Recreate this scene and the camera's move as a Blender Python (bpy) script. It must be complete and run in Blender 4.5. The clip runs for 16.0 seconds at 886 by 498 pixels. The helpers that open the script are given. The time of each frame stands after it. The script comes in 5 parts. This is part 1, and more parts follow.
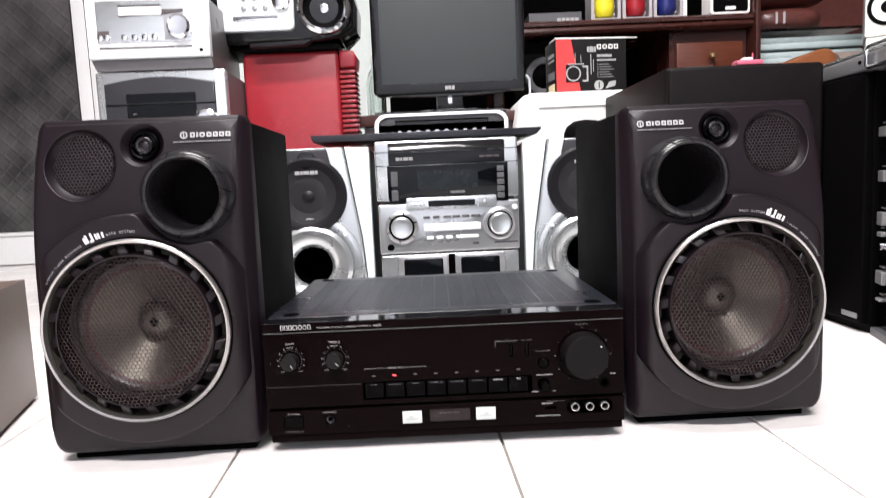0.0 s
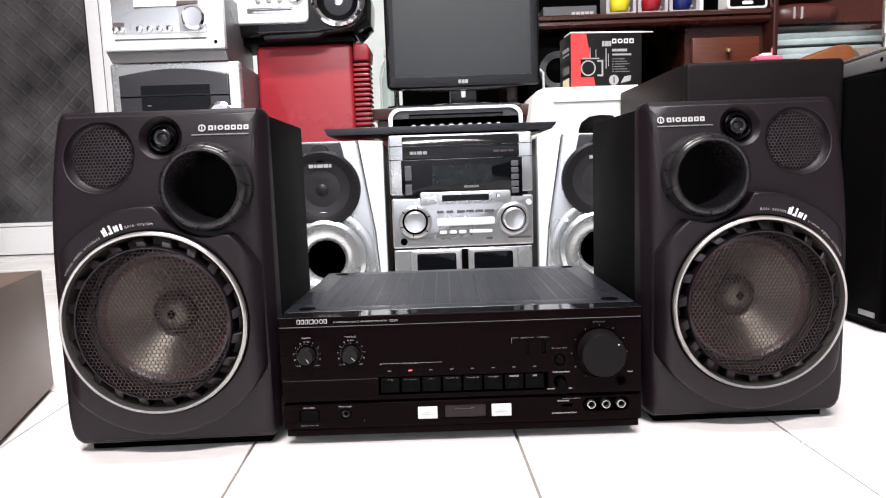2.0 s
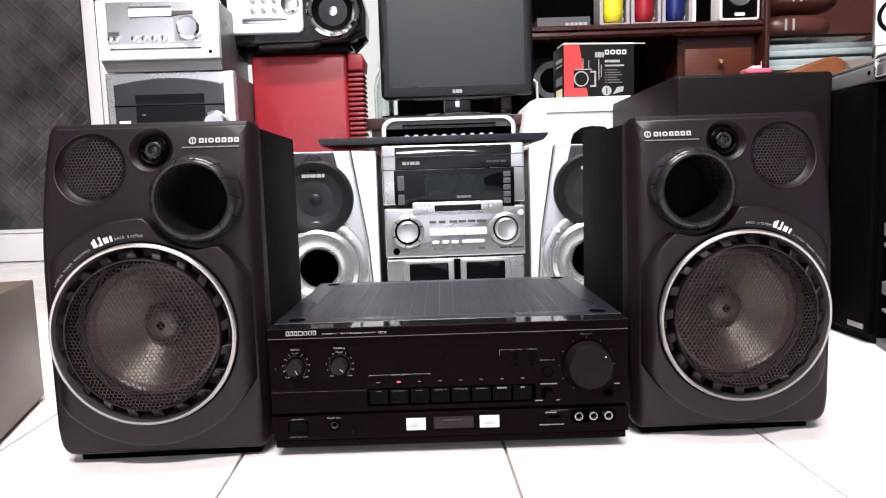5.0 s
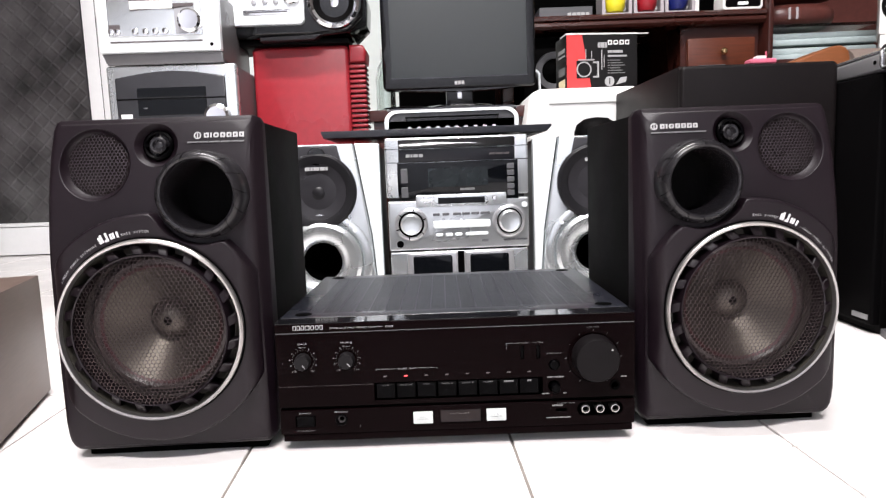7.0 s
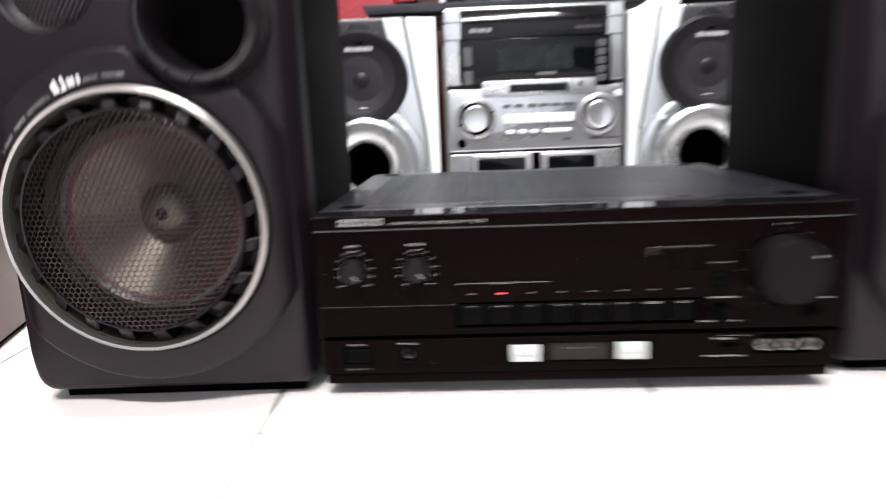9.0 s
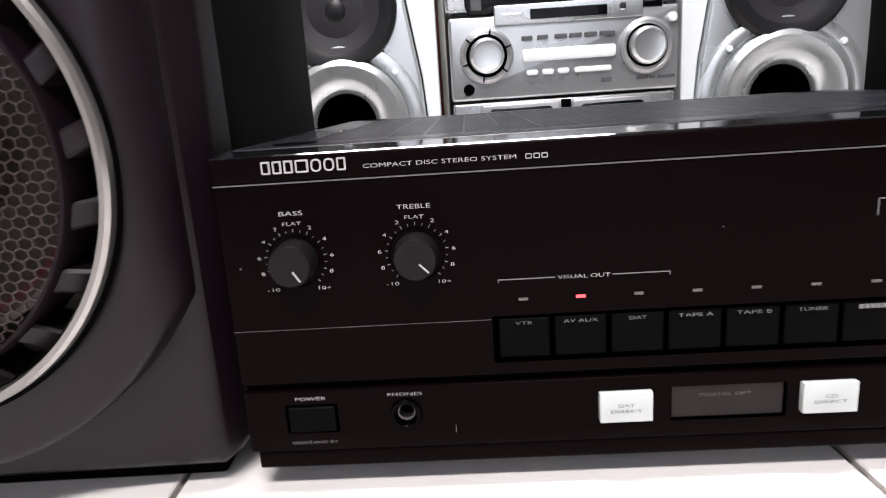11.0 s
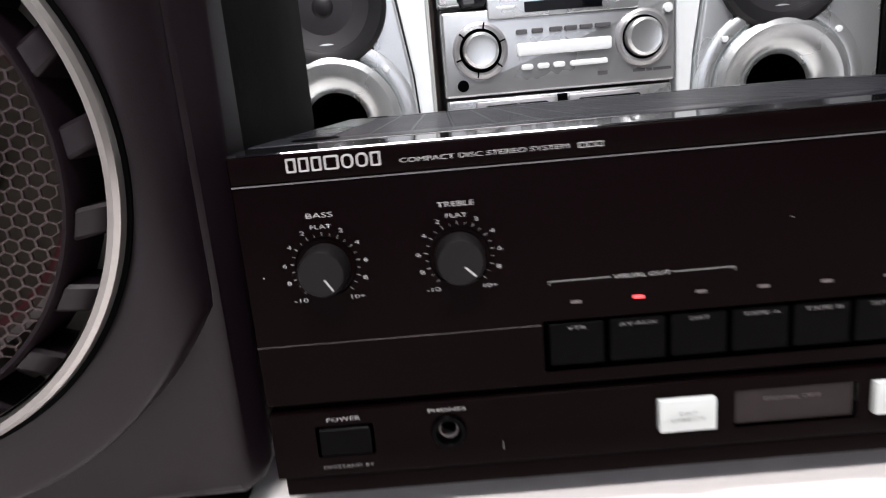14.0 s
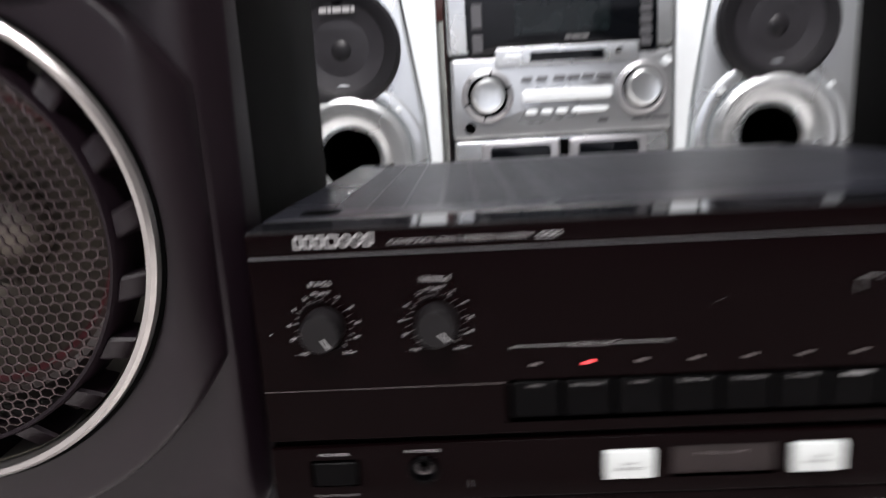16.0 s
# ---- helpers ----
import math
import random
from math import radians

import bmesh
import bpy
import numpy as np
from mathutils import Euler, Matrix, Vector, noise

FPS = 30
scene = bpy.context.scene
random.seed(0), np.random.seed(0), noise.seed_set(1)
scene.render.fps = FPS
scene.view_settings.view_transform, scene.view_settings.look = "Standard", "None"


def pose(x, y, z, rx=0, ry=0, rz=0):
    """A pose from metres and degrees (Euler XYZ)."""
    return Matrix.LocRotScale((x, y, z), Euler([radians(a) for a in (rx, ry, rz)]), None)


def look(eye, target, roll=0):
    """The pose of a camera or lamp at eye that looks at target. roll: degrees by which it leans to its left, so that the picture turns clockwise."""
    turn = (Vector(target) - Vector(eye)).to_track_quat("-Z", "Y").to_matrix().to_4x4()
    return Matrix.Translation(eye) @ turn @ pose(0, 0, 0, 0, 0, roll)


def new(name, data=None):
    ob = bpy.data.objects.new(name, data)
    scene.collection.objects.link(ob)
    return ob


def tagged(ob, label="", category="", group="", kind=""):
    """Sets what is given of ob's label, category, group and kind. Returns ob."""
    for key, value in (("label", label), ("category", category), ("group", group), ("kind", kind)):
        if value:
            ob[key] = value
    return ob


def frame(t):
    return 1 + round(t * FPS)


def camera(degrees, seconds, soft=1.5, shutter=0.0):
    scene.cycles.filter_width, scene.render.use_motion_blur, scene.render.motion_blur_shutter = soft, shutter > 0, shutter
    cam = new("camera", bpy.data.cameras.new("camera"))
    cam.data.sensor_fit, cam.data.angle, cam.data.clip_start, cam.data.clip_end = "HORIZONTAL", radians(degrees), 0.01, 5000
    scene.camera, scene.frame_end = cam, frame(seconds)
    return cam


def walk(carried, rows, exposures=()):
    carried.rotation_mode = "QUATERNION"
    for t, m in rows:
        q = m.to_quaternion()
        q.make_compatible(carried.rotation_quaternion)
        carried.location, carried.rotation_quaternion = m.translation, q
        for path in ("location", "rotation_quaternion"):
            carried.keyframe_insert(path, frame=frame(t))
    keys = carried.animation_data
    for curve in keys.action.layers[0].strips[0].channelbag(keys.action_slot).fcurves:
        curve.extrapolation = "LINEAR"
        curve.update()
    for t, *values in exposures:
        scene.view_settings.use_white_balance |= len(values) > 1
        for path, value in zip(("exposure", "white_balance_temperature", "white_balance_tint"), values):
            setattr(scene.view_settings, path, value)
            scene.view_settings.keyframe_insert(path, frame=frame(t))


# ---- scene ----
cam = camera(69.4, 16.0, soft=1.1, shutter=1.6)
PATH = [
    (0, (-0.002, -0.625, 0.267), (0.015, 1.364, 0.057), -2.5),
    (0.5, (0.001, -0.624, 0.268), (0.015, 1.361, 0.027), -2.2),
    (1, (-0.003, -0.621, 0.268), (0.003, 1.366, 0.041), -2.1),
    (1.5, (-0.009, -0.62, 0.268), (-0.013, 1.367, 0.037), -2.0),
    (2, (-0.011, -0.622, 0.269), (-0.02, 1.365, 0.04), -2.0),
    (2.5, (-0.011, -0.623, 0.27), (-0.019, 1.365, 0.052), -2.1),
    (3, (-0.011, -0.624, 0.272), (-0.015, 1.363, 0.051), -2.3),
    (3.5, (-0.008, -0.626, 0.272), (-0.011, 1.363, 0.059), -2.1),
    (4, (-0.006, -0.625, 0.272), (-0.009, 1.364, 0.064), -1.7),
    (6.5, (0.001, -0.628, 0.28), (0.009, 1.36, 0.066), -2.0),
    (7, (-0.008, -0.625, 0.278), (-0.01, 1.361, 0.041), -2.1),
    (7.5, (-0.005, -0.616, 0.265), (-0.024, 1.369, 0.025), -1.7),
    (8, (-0.007, -0.587, 0.24), (0.003, 1.386, -0.088), -1.8),
    (8.5, (-0.029, -0.513, 0.223), (-0.051, 1.453, -0.143), -2.1),
    (9, (-0.066, -0.429, 0.202), (-0.176, 1.523, -0.221), -2.4),
    (9.2, (-0.088, -0.395, 0.19), (-0.165, 1.562, -0.222), -1.8),
    (11.3, (-0.088, -0.219, 0.15), (-0.184, 1.723, -0.32), -4.2),
    (11.5, (-0.088, -0.219, 0.151), (-0.178, 1.724, -0.317), -4.3),
    (12, (-0.093, -0.217, 0.151), (-0.181, 1.724, -0.327), -4.1),
    (12.5, (-0.095, -0.216, 0.154), (-0.188, 1.724, -0.322), -4.1),
    (13, (-0.095, -0.216, 0.152), (-0.192, 1.723, -0.327), -4.4),
    (13.5, (-0.097, -0.214, 0.151), (-0.196, 1.728, -0.318), -4.4),
    (14, (-0.111, -0.203, 0.147), (-0.142, 1.741, -0.321), -5.1),
    (14.5, (-0.116, -0.187, 0.15), (-0.123, 1.76, -0.305), -4.3),
    (15, (-0.115, -0.189, 0.169), (-0.126, 1.768, -0.244), -4.9),
    (15.5, (-0.109, -0.199, 0.163), (-0.144, 1.753, -0.273), -4.1),
    (15.9, (-0.101, -0.226, 0.170), (-0.178, 1.726, -0.258), -3.9),
    (16, (-0.096, -0.236, 0.175), (-0.17, 1.718, -0.246), -3.3),
]
walk(cam, [(t, look(eye, target, roll)) for t, eye, target, roll in PATH], [(0, 0.37), (9.0, 0.37), (11.3, 0.10), (13.6, 0.10), (14.6, -0.14), (15.2, -0.20), (16, 0.02)])

# ---------- light ----------
world = bpy.data.worlds.new("room_air")
scene.world = world
world.use_nodes = True
world.node_tree.nodes["Background"].inputs["Color"].default_value = (0.9, 0.95, 1.0, 1)
world.node_tree.nodes["Background"].inputs["Strength"].default_value = 0.02


def tube_light(x, y, z, watts, length, turn=0):
    data = bpy.data.lights.new("ceiling_tube", "AREA")
    data.shape, data.size, data.size_y, data.energy, data.color = "RECTANGLE", length, 0.16, watts, (1.0, 0.955, 0.965)
    lamp = new("ceiling_tube_light", data)
    lamp.matrix_world = pose(x, y, z, 0, 0, turn)
    return lamp


tube_light(-0.05, -1.50, 2.40, 94, 1.2)
tube_light(-0.15, -0.10, 2.40, 70, 1.2)


# ---------- materials ----------
def mat(name, color, rough=0.5, metal=0.0, grain=60.0, vary=0.12, stain=4.0, bump=0.0, bump_scale=400.0, coat=0.0, random_tint=0.0, alpha_glass=False, streak=None, spec=0.5):
    m = bpy.data.materials.new(name)
    m.use_nodes = True
    nt = m.node_tree
    nodes, links = nt.nodes, nt.links
    b = nodes["Principled BSDF"]
    co = nodes.new("ShaderNodeTexCoord")
    src = co.outputs["Object"]
    if streak:
        mp = nodes.new("ShaderNodeMapping")
        mp.inputs["Scale"].default_value = streak
        links.new(src, mp.inputs["Vector"])
        src = mp.outputs["Vector"]
    n1, n2 = nodes.new("ShaderNodeTexNoise"), nodes.new("ShaderNodeTexNoise")
    n1.inputs["Scale"].default_value, n2.inputs["Scale"].default_value = grain, stain
    n1.inputs["Detail"].default_value, n2.inputs["Detail"].default_value = 4, 5
    links.new(src, n1.inputs["Vector"])
    links.new(co.outputs["Object"], n2.inputs["Vector"])
    mix = nodes.new("ShaderNodeMath")
    mix.operation = "ADD"
    links.new(n1.outputs["Fac"], mix.inputs[0])
    links.new(n2.outputs["Fac"], mix.inputs[1])
    last = mix.outputs[0]
    if random_tint:
        info = nodes.new("ShaderNodeObjectInfo")
        add = nodes.new("ShaderNodeMath")
        add.operation, add.inputs[1].default_value = "MULTIPLY_ADD", random_tint
        links.new(info.outputs["Random"], add.inputs[0])
        links.new(last, add.inputs[2])
        last = add.outputs[0]
    ramp = nodes.new("ShaderNodeMapRange")
    ramp.inputs["From Min"].default_value, ramp.inputs["From Max"].default_value = 0.6, 1.4
    ramp.inputs["To Min"].default_value, ramp.inputs["To Max"].default_value = 1 - vary, 1 + vary
    links.new(last, ramp.inputs["Value"])
    sc = nodes.new("ShaderNodeVectorMath")
    sc.operation = "SCALE"
    sc.inputs[0].default_value = color[:3]
    links.new(ramp.outputs[0], sc.inputs["Scale"])
    links.new(sc.outputs[0], b.inputs["Base Color"])
    rr = nodes.new("ShaderNodeMapRange")
    rr.inputs["From Min"].default_value, rr.inputs["From Max"].default_value = 0.3, 0.7
    rr.inputs["To Min"].default_value, rr.inputs["To Max"].default_value = max(rough * 0.8, 0.02), min(rough * 1.2, 1)
    links.new(n2.outputs["Fac"], rr.inputs["Value"])
    links.new(rr.outputs[0], b.inputs["Roughness"])
    b.inputs["Metallic"].default_value = metal
    b.inputs["Coat Weight"].default_value = coat
    b.inputs["Coat Roughness"].default_value = 0.08
    b.inputs["Specular IOR Level"].default_value = spec
    if bump:
        n3 = nodes.new("ShaderNodeTexNoise")
        n3.inputs["Scale"].default_value, n3.inputs["Detail"].default_value = bump_scale, 3
        links.new(src, n3.inputs["Vector"])
        bp = nodes.new("ShaderNodeBump")
        bp.inputs["Strength"].default_value, bp.inputs["Distance"].default_value = bump, 0.001
        links.new(n3.outputs["Fac"], bp.inputs["Height"])
        links.new(bp.outputs[0], b.inputs["Normal"])
    if alpha_glass:
        b.inputs["Transmission Weight"].default_value = 1.0
        b.inputs["IOR"].default_value = 1.45
    return m


def glow(name, color, strength):
    m = mat(name, color, 0.4)
    b = m.node_tree.nodes["Principled BSDF"]
    b.inputs["Emission Color"].default_value = (*color, 1)
    b.inputs["Emission Strength"].default_value = strength
    return m


M_BAFFLE = mat("satin_black_moulding", (0.0056, 0.0027, 0.0046), 0.44, bump=0.06, bump_scale=2200, vary=0.16, spec=0.25)
M_VINYL = mat("black_vinyl", (0.0012, 0.0010, 0.0011), 0.65, bump=0.25, bump_scale=900, vary=0.2, streak=(1, 1, 0.15), spec=0.06)
# near-black for small black parts; also paints the shade in gaps and recesses
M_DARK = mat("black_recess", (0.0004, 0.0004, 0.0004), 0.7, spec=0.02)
M_PORT = mat("gloss_black_rubber", (0.0100, 0.0092, 0.0105), 0.26, spec=0.30)
M_RING = mat("brushed_silver_ring", (0.38, 0.365, 0.355), 0.30, 0.9, grain=300, vary=0.06)
M_MESH = mat("perforated_dark_metal", (0.038, 0.027, 0.028), 0.30, 0.7, vary=0.1)
M_CONE = mat("grey_brown_cone", (0.098, 0.086, 0.072), 0.38, 0.85, vary=0.15, spec=0.9)
M_SURROUND = mat("rubber_surround", (0.034, 0.025, 0.023), 0.36)
M_CONE_EDGE = mat("dark_red_cone_edge", (0.050, 0.007, 0.010), 0.5)
M_MID_MESH = mat("purplish_grey_mesh", (0.036, 0.027, 0.033), 0.42, 0.4, vary=0.15)
M_WHITE_INK = mat("white_print", (0.36, 0.36, 0.36), 0.5, vary=0.05)
M_LOGO_INK = mat("bright_print", (0.62, 0.62, 0.62), 0.5, vary=0.05)
M_INK_DIM = mat("silver_print", (0.21, 0.21, 0.21), 0.5, vary=0.05)
M_GREY_INK = mat("grey_print", (0.15, 0.15, 0.15), 0.5, vary=0.05)
M_PANEL = mat("black_anodised_panel", (0.0026, 0.0010, 0.0012), 0.25, 0.0, grain=500, vary=0.12, bump=0.03, bump_scale=3000, spec=0.022)
M_GLOSS = mat("gloss_black_plastic", (0.003, 0.003, 0.0035), 0.10, vary=0.1, spec=0.45)
M_BAR = mat("polished_black_strip", (0.004, 0.004, 0.005), 0.06, vary=0.08, spec=0.7)
M_MIDCONE = mat("dark_paper_cone", (0.010, 0.0065, 0.0062), 0.55, spec=0.12)
M_SHELL = mat("grey_painted_steel_shell", (0.115, 0.112, 0.114), 0.34, 0.2, vary=0.08, stain=9)
M_STEEL = mat("black_painted_steel", (0.0100, 0.0108, 0.0150), 0.30, bump=0.08, bump_scale=1800, vary=0.15, spec=0.62)
M_BUTTON = mat("dark_button", (0.0008, 0.0007, 0.0009), 0.3, spec=0.03)
M_KNOB = mat("charcoal_knob", (0.0060, 0.0054, 0.0059), 0.5, vary=0.1, spec=0.12)
M_KNOB_BLACK = mat("black_knob", (0.0050, 0.0042, 0.0046), 0.42, vary=0.1, spec=0.07)
M_SILVERLINE = mat("bright_silver_trim", (0.11, 0.11, 0.115), 0.35, 0.5, vary=0.15)
M_MILK = mat("milky_white_key", (0.46, 0.49, 0.48), 0.2, vary=0.05, stain=60, coat=0.5)
M_SMOKE = mat("smoked_window", (0.014, 0.0095, 0.0095), 0.2, vary=0.25, stain=30, spec=0.15)
M_LED_OFF = mat("unlit_lamp", (0.085, 0.072, 0.072), 0.3)
M_LED_ON = glow("lit_red_lamp", (1.0, 0.07, 0.08), 1.6)
M_SILVER = mat("silver_paint", (0.64, 0.67, 0.68), 0.27, 0.80, grain=500, vary=0.05)
M_SILVER_F = mat("satin_silver_face", (0.47, 0.49, 0.50), 0.28, 0.7, grain=500, vary=0.06, streak=(0.1, 3, 3))
M_SILVER_D = mat("darker_silver_paint", (0.40, 0.40, 0.41), 0.32, 0.6, grain=500, vary=0.06)
M_CHROME = mat("chrome", (0.85, 0.85, 0.86), 0.10, 1.0, vary=0.03)
M_GRILLE = mat("black_speaker_cloth", (0.0013, 0.0011, 0.0013), 0.7, bump=0.4, bump_scale=1500, spec=0.04)
M_GRILLE_GREY = mat("grey_grille_cover", (0.021, 0.020, 0.023), 0.36, bump=0.2, bump_scale=1500, spec=0.35)
M_GRILLE_RIM = mat("black_grille_rim", (0.011, 0.0105, 0.012), 0.36, spec=0.25)
M_WELL = mat("olive_brown_well", (0.050, 0.045, 0.036), 0.6)
M_GREY_D = mat("dark_grey_plastic", (0.026, 0.026, 0.029), 0.25, vary=0.08)
M_DISPLAY = mat("display_glass", (0.003, 0.0035, 0.0045), 0.06, spec=0.22)
M_LCD = mat("grey_lcd", (0.006, 0.009, 0.010), 0.10, stain=25, vary=0.4, spec=0.3)
M_TRAY = mat("dark_tray_plastic", (0.012, 0.012, 0.015), 0.22, vary=0.08, spec=0.25)
M_GREY = mat("grey_plastic", (0.075, 0.075, 0.080), 0.4, vary=0.08)
M_WHITE_PLASTIC = mat("white_plastic", (0.78, 0.78, 0.75), 0.38, vary=0.05)
M_PALE_SILVER = mat("pale_silver_plastic", (0.81, 0.85, 0.86), 0.32, 0.10, vary=0.04)
M_RED = mat("red_plastic", (0.28, 0.016, 0.024), 0.30, vary=0.18, bump=0.06, bump_scale=900)
M_SCREEN = mat("matt_screen", (0.0150, 0.0190, 0.0200), 0.42, vary=0.06, spec=0.45)
M_WOOD = mat("dark_mahogany", (0.040, 0.0095, 0.0065), 0.28, grain=60, vary=0.35, streak=(0.25, 3, 3), coat=0.15)
M_DRAWER = mat("red_brown_wood", (0.092, 0.022, 0.009), 0.35, grain=70, vary=0.4, streak=(0.25, 3, 3), coat=0.2)
M_ORANGE_WOOD = mat("orange_wood", (0.20, 0.066, 0.022), 0.4, grain=60, vary=0.25, streak=(0.3, 3, 3))
M_BRASS = mat("brass", (0.72, 0.50, 0.25), 0.25, 1.0)
M_CARD_BLACK = mat("black_printed_card", (0.006, 0.0055, 0.0055), 0.4, spec=0.3)
M_CARD_RED = mat("red_printed_card", (0.62, 0.05, 0.05), 0.4)
M_CARD_GREY = mat("grey_printed_card", (0.38, 0.35, 0.36), 0.5)
M_CREAM = mat("cream_label", (0.75, 0.66, 0.42), 0.5)
M_YELLOW = mat("yellow_plastic", (0.75, 0.65, 0.03), 0.3)
M_TOY_RED = mat("toy_red_plastic", (0.30, 0.012, 0.02), 0.3)
M_TOY_BLUE = mat("toy_blue_plastic", (0.010, 0.016, 0.12), 0.3)
M_PINK = mat("pink_plastic", (0.60, 0.13, 0.20), 0.3)
M_BROWN = mat("brown_leather", (0.085, 0.026, 0.021), 0.3, vary=0.3, bump=0.2, bump_scale=300)
M_CLOTH = mat("pale_blue_cloth", (0.42, 0.50, 0.50), 0.8, bump=0.3, bump_scale=200)
M_CLEAR = mat("clear_plastic", (0.92, 0.95, 0.94), 0.05, alpha_glass=True, vary=0.02)
M_TAUPE = mat("taupe_woodgrain_vinyl", (0.112, 0.077, 0.062), 0.42, grain=120, vary=0.16, streak=(3, 0.25, 3))
M_CUSHION = mat("taupe_cushion", (0.17, 0.13, 0.11), 0.8, bump=0.3, bump_scale=500)
M_SLOT = mat("slotted_black_steel", (0.0080, 0.0088, 0.0125), 0.38, grain=900, vary=0.35, bump=0.5, bump_scale=260, streak=(0.1, 4, 1), spec=0.45, random_tint=0.7)
M_SUB = mat("charcoal_vinyl", (0.0052, 0.0038, 0.0040), 0.5, vary=0.3, bump=0.2, bump_scale=700, spec=0.14)
# dark colour for the unseen side walls, so black fronts reflect little
M_UNSEEN_DARK_WALL = mat("dim_brown_wall_paint", (0.05, 0.042, 0.040), 0.8, vary=0.1)
# pale blue-grey for the unseen south wall, reflected as sheen in speaker fronts
M_SHEEN_WALL = mat("pale_blue_grey_paint", (0.56, 0.59, 0.66), 0.8, grain=40, vary=0.06)
M_TILE = mat("glazed_white_tile", (0.86, 0.825, 0.805), 0.20, grain=25, vary=0.04, stain=6, random_tint=0.25, coat=0.2)
M_GROUT = mat("grey_grout", (0.16, 0.145, 0.13), 0.9, bump=0.4, bump_scale=600)
M_WALL = mat("pale_wall_paint", (0.68, 0.73, 0.70), 0.8, grain=40, vary=0.05, bump=0.2, bump_scale=120)
M_CEIL = mat("white_ceiling_paint", (0.52, 0.52, 0.51), 0.9, vary=0.03)
M_ALU = mat("white_aluminium", (0.80, 0.80, 0.80), 0.35, vary=0.03)
M_GREEN = mat("pale_green_paint", (0.50, 0.60, 0.52), 0.6)


def diamond_glass():
    """Dark patterned door glass with a small diamond relief."""
    # strongly uneven base colour paints the hazy reflections in the glass
    m = mat("dark_patterned_glass", (0.058, 0.055, 0.056), 0.15, vary=0.95, stain=2.2, grain=7)
    nt = m.node_tree
    co, mp = nt.nodes.new("ShaderNodeTexCoord"), nt.nodes.new("ShaderNodeMapping")
    mp.inputs["Rotation"].default_value = (0, radians(45), 0)
    ch = nt.nodes.new("ShaderNodeTexVoronoi")
    ch.distance, ch.inputs["Scale"].default_value, ch.inputs["Randomness"].default_value = "CHEBYCHEV", 22, 0.0
    bp = nt.nodes.new("ShaderNodeBump")
    bp.inputs["Strength"].default_value, bp.inputs["Distance"].default_value = 1.0, 0.010
    nt.links.new(co.outputs["Object"], mp.inputs["Vector"])
    nt.links.new(mp.outputs[0], ch.inputs["Vector"])
    nt.links.new(ch.outputs["Distance"], bp.inputs["Height"])
    nt.links.new(bp.outputs[0], nt.nodes["Principled BSDF"].inputs["Normal"])
    return m


M_DOORGLASS = diamond_glass()


# ---------- mesh helpers (x right, y into the picture, z up; fronts look along -y) ----------
def smooth_by_angle(me, degrees=35):
    me.polygons.foreach_set("use_smooth", [True] * len(me.polygons))
    me.set_sharp_from_angle(angle=radians(degrees))


def part(name, bm, material, parent=None, label="", smooth=True):
    bmesh.ops.recalc_face_normals(bm, faces=bm.faces)
    me = bpy.data.meshes.new(name)
    bm.to_mesh(me)
    bm.free()
    me.materials.append(material)
    if smooth:
        smooth_by_angle(me)
    ob = new(name, me)
    if parent is not None:
        ob.parent = parent
    if label:
        ob["label"] = label
    return ob


def thing(name, m, label, category, group="", kind=""):
    e = new(name)
    e.empty_display_size = 0.05
    e.matrix_world = m
    return tagged(e, label, category, group, kind)


def add_box(bm, x0, x1, y0, y1, z0, z1, bevel=0.0, seg=2):
    g = bmesh.ops.create_cube(bm, size=1)
    vs = g["verts"]
    for v in vs:
        v.co = Vector((x0 + (v.co.x + 0.5) * (x1 - x0), y0 + (v.co.y + 0.5) * (y1 - y0), z0 + (v.co.z + 0.5) * (z1 - z0)))
    if bevel:
        es = list({e for v in vs for e in v.link_edges})
        bmesh.ops.bevel(bm, geom=es, offset=bevel, segments=seg, affect="EDGES", profile=0.6)


def box(x0, x1, y0, y1, z0, z1, bevel=0.0, seg=2):
    bm = bmesh.new()
    add_box(bm, x0, x1, y0, y1, z0, z1, bevel, seg)
    return bm


def circle(cx, cz, r, n=48, a0=0.0):
    return [(cx + r * math.cos(a0 + 2 * math.pi * i / n), cz + r * math.sin(a0 + 2 * math.pi * i / n)) for i in range(n)]


def rounded(x0, x1, z0, z1, r, n=6):
    pts = []
    for cx, cz, a in ((x1 - r, z1 - r, 0), (x0 + r, z1 - r, 90), (x0 + r, z0 + r, 180), (x1 - r, z0 + r, 270)):
        for i in range(n + 1):
            t = radians(a + 90 * i / n)
            pts.append((cx + r * math.cos(t), cz + r * math.sin(t)))
    return pts


def inset(pts, d):
    """Moves a counter-clockwise closed outline inwards by d."""
    n, out = len(pts), []
    for i in range(n):
        p0, p1, p2 = Vector(pts[i - 1]), Vector(pts[i]), Vector(pts[(i + 1) % n])
        a, b = (p1 - p0), (p2 - p1)
        na, nb = Vector((-a.y, a.x)).normalized(), Vector((-b.y, b.x)).normalized()
        k = (na + nb)
        k = k / max(k.length_squared, 0.3) * 2
        out.append((p1.x + k.x * d, p1.y + k.y * d))
    return out


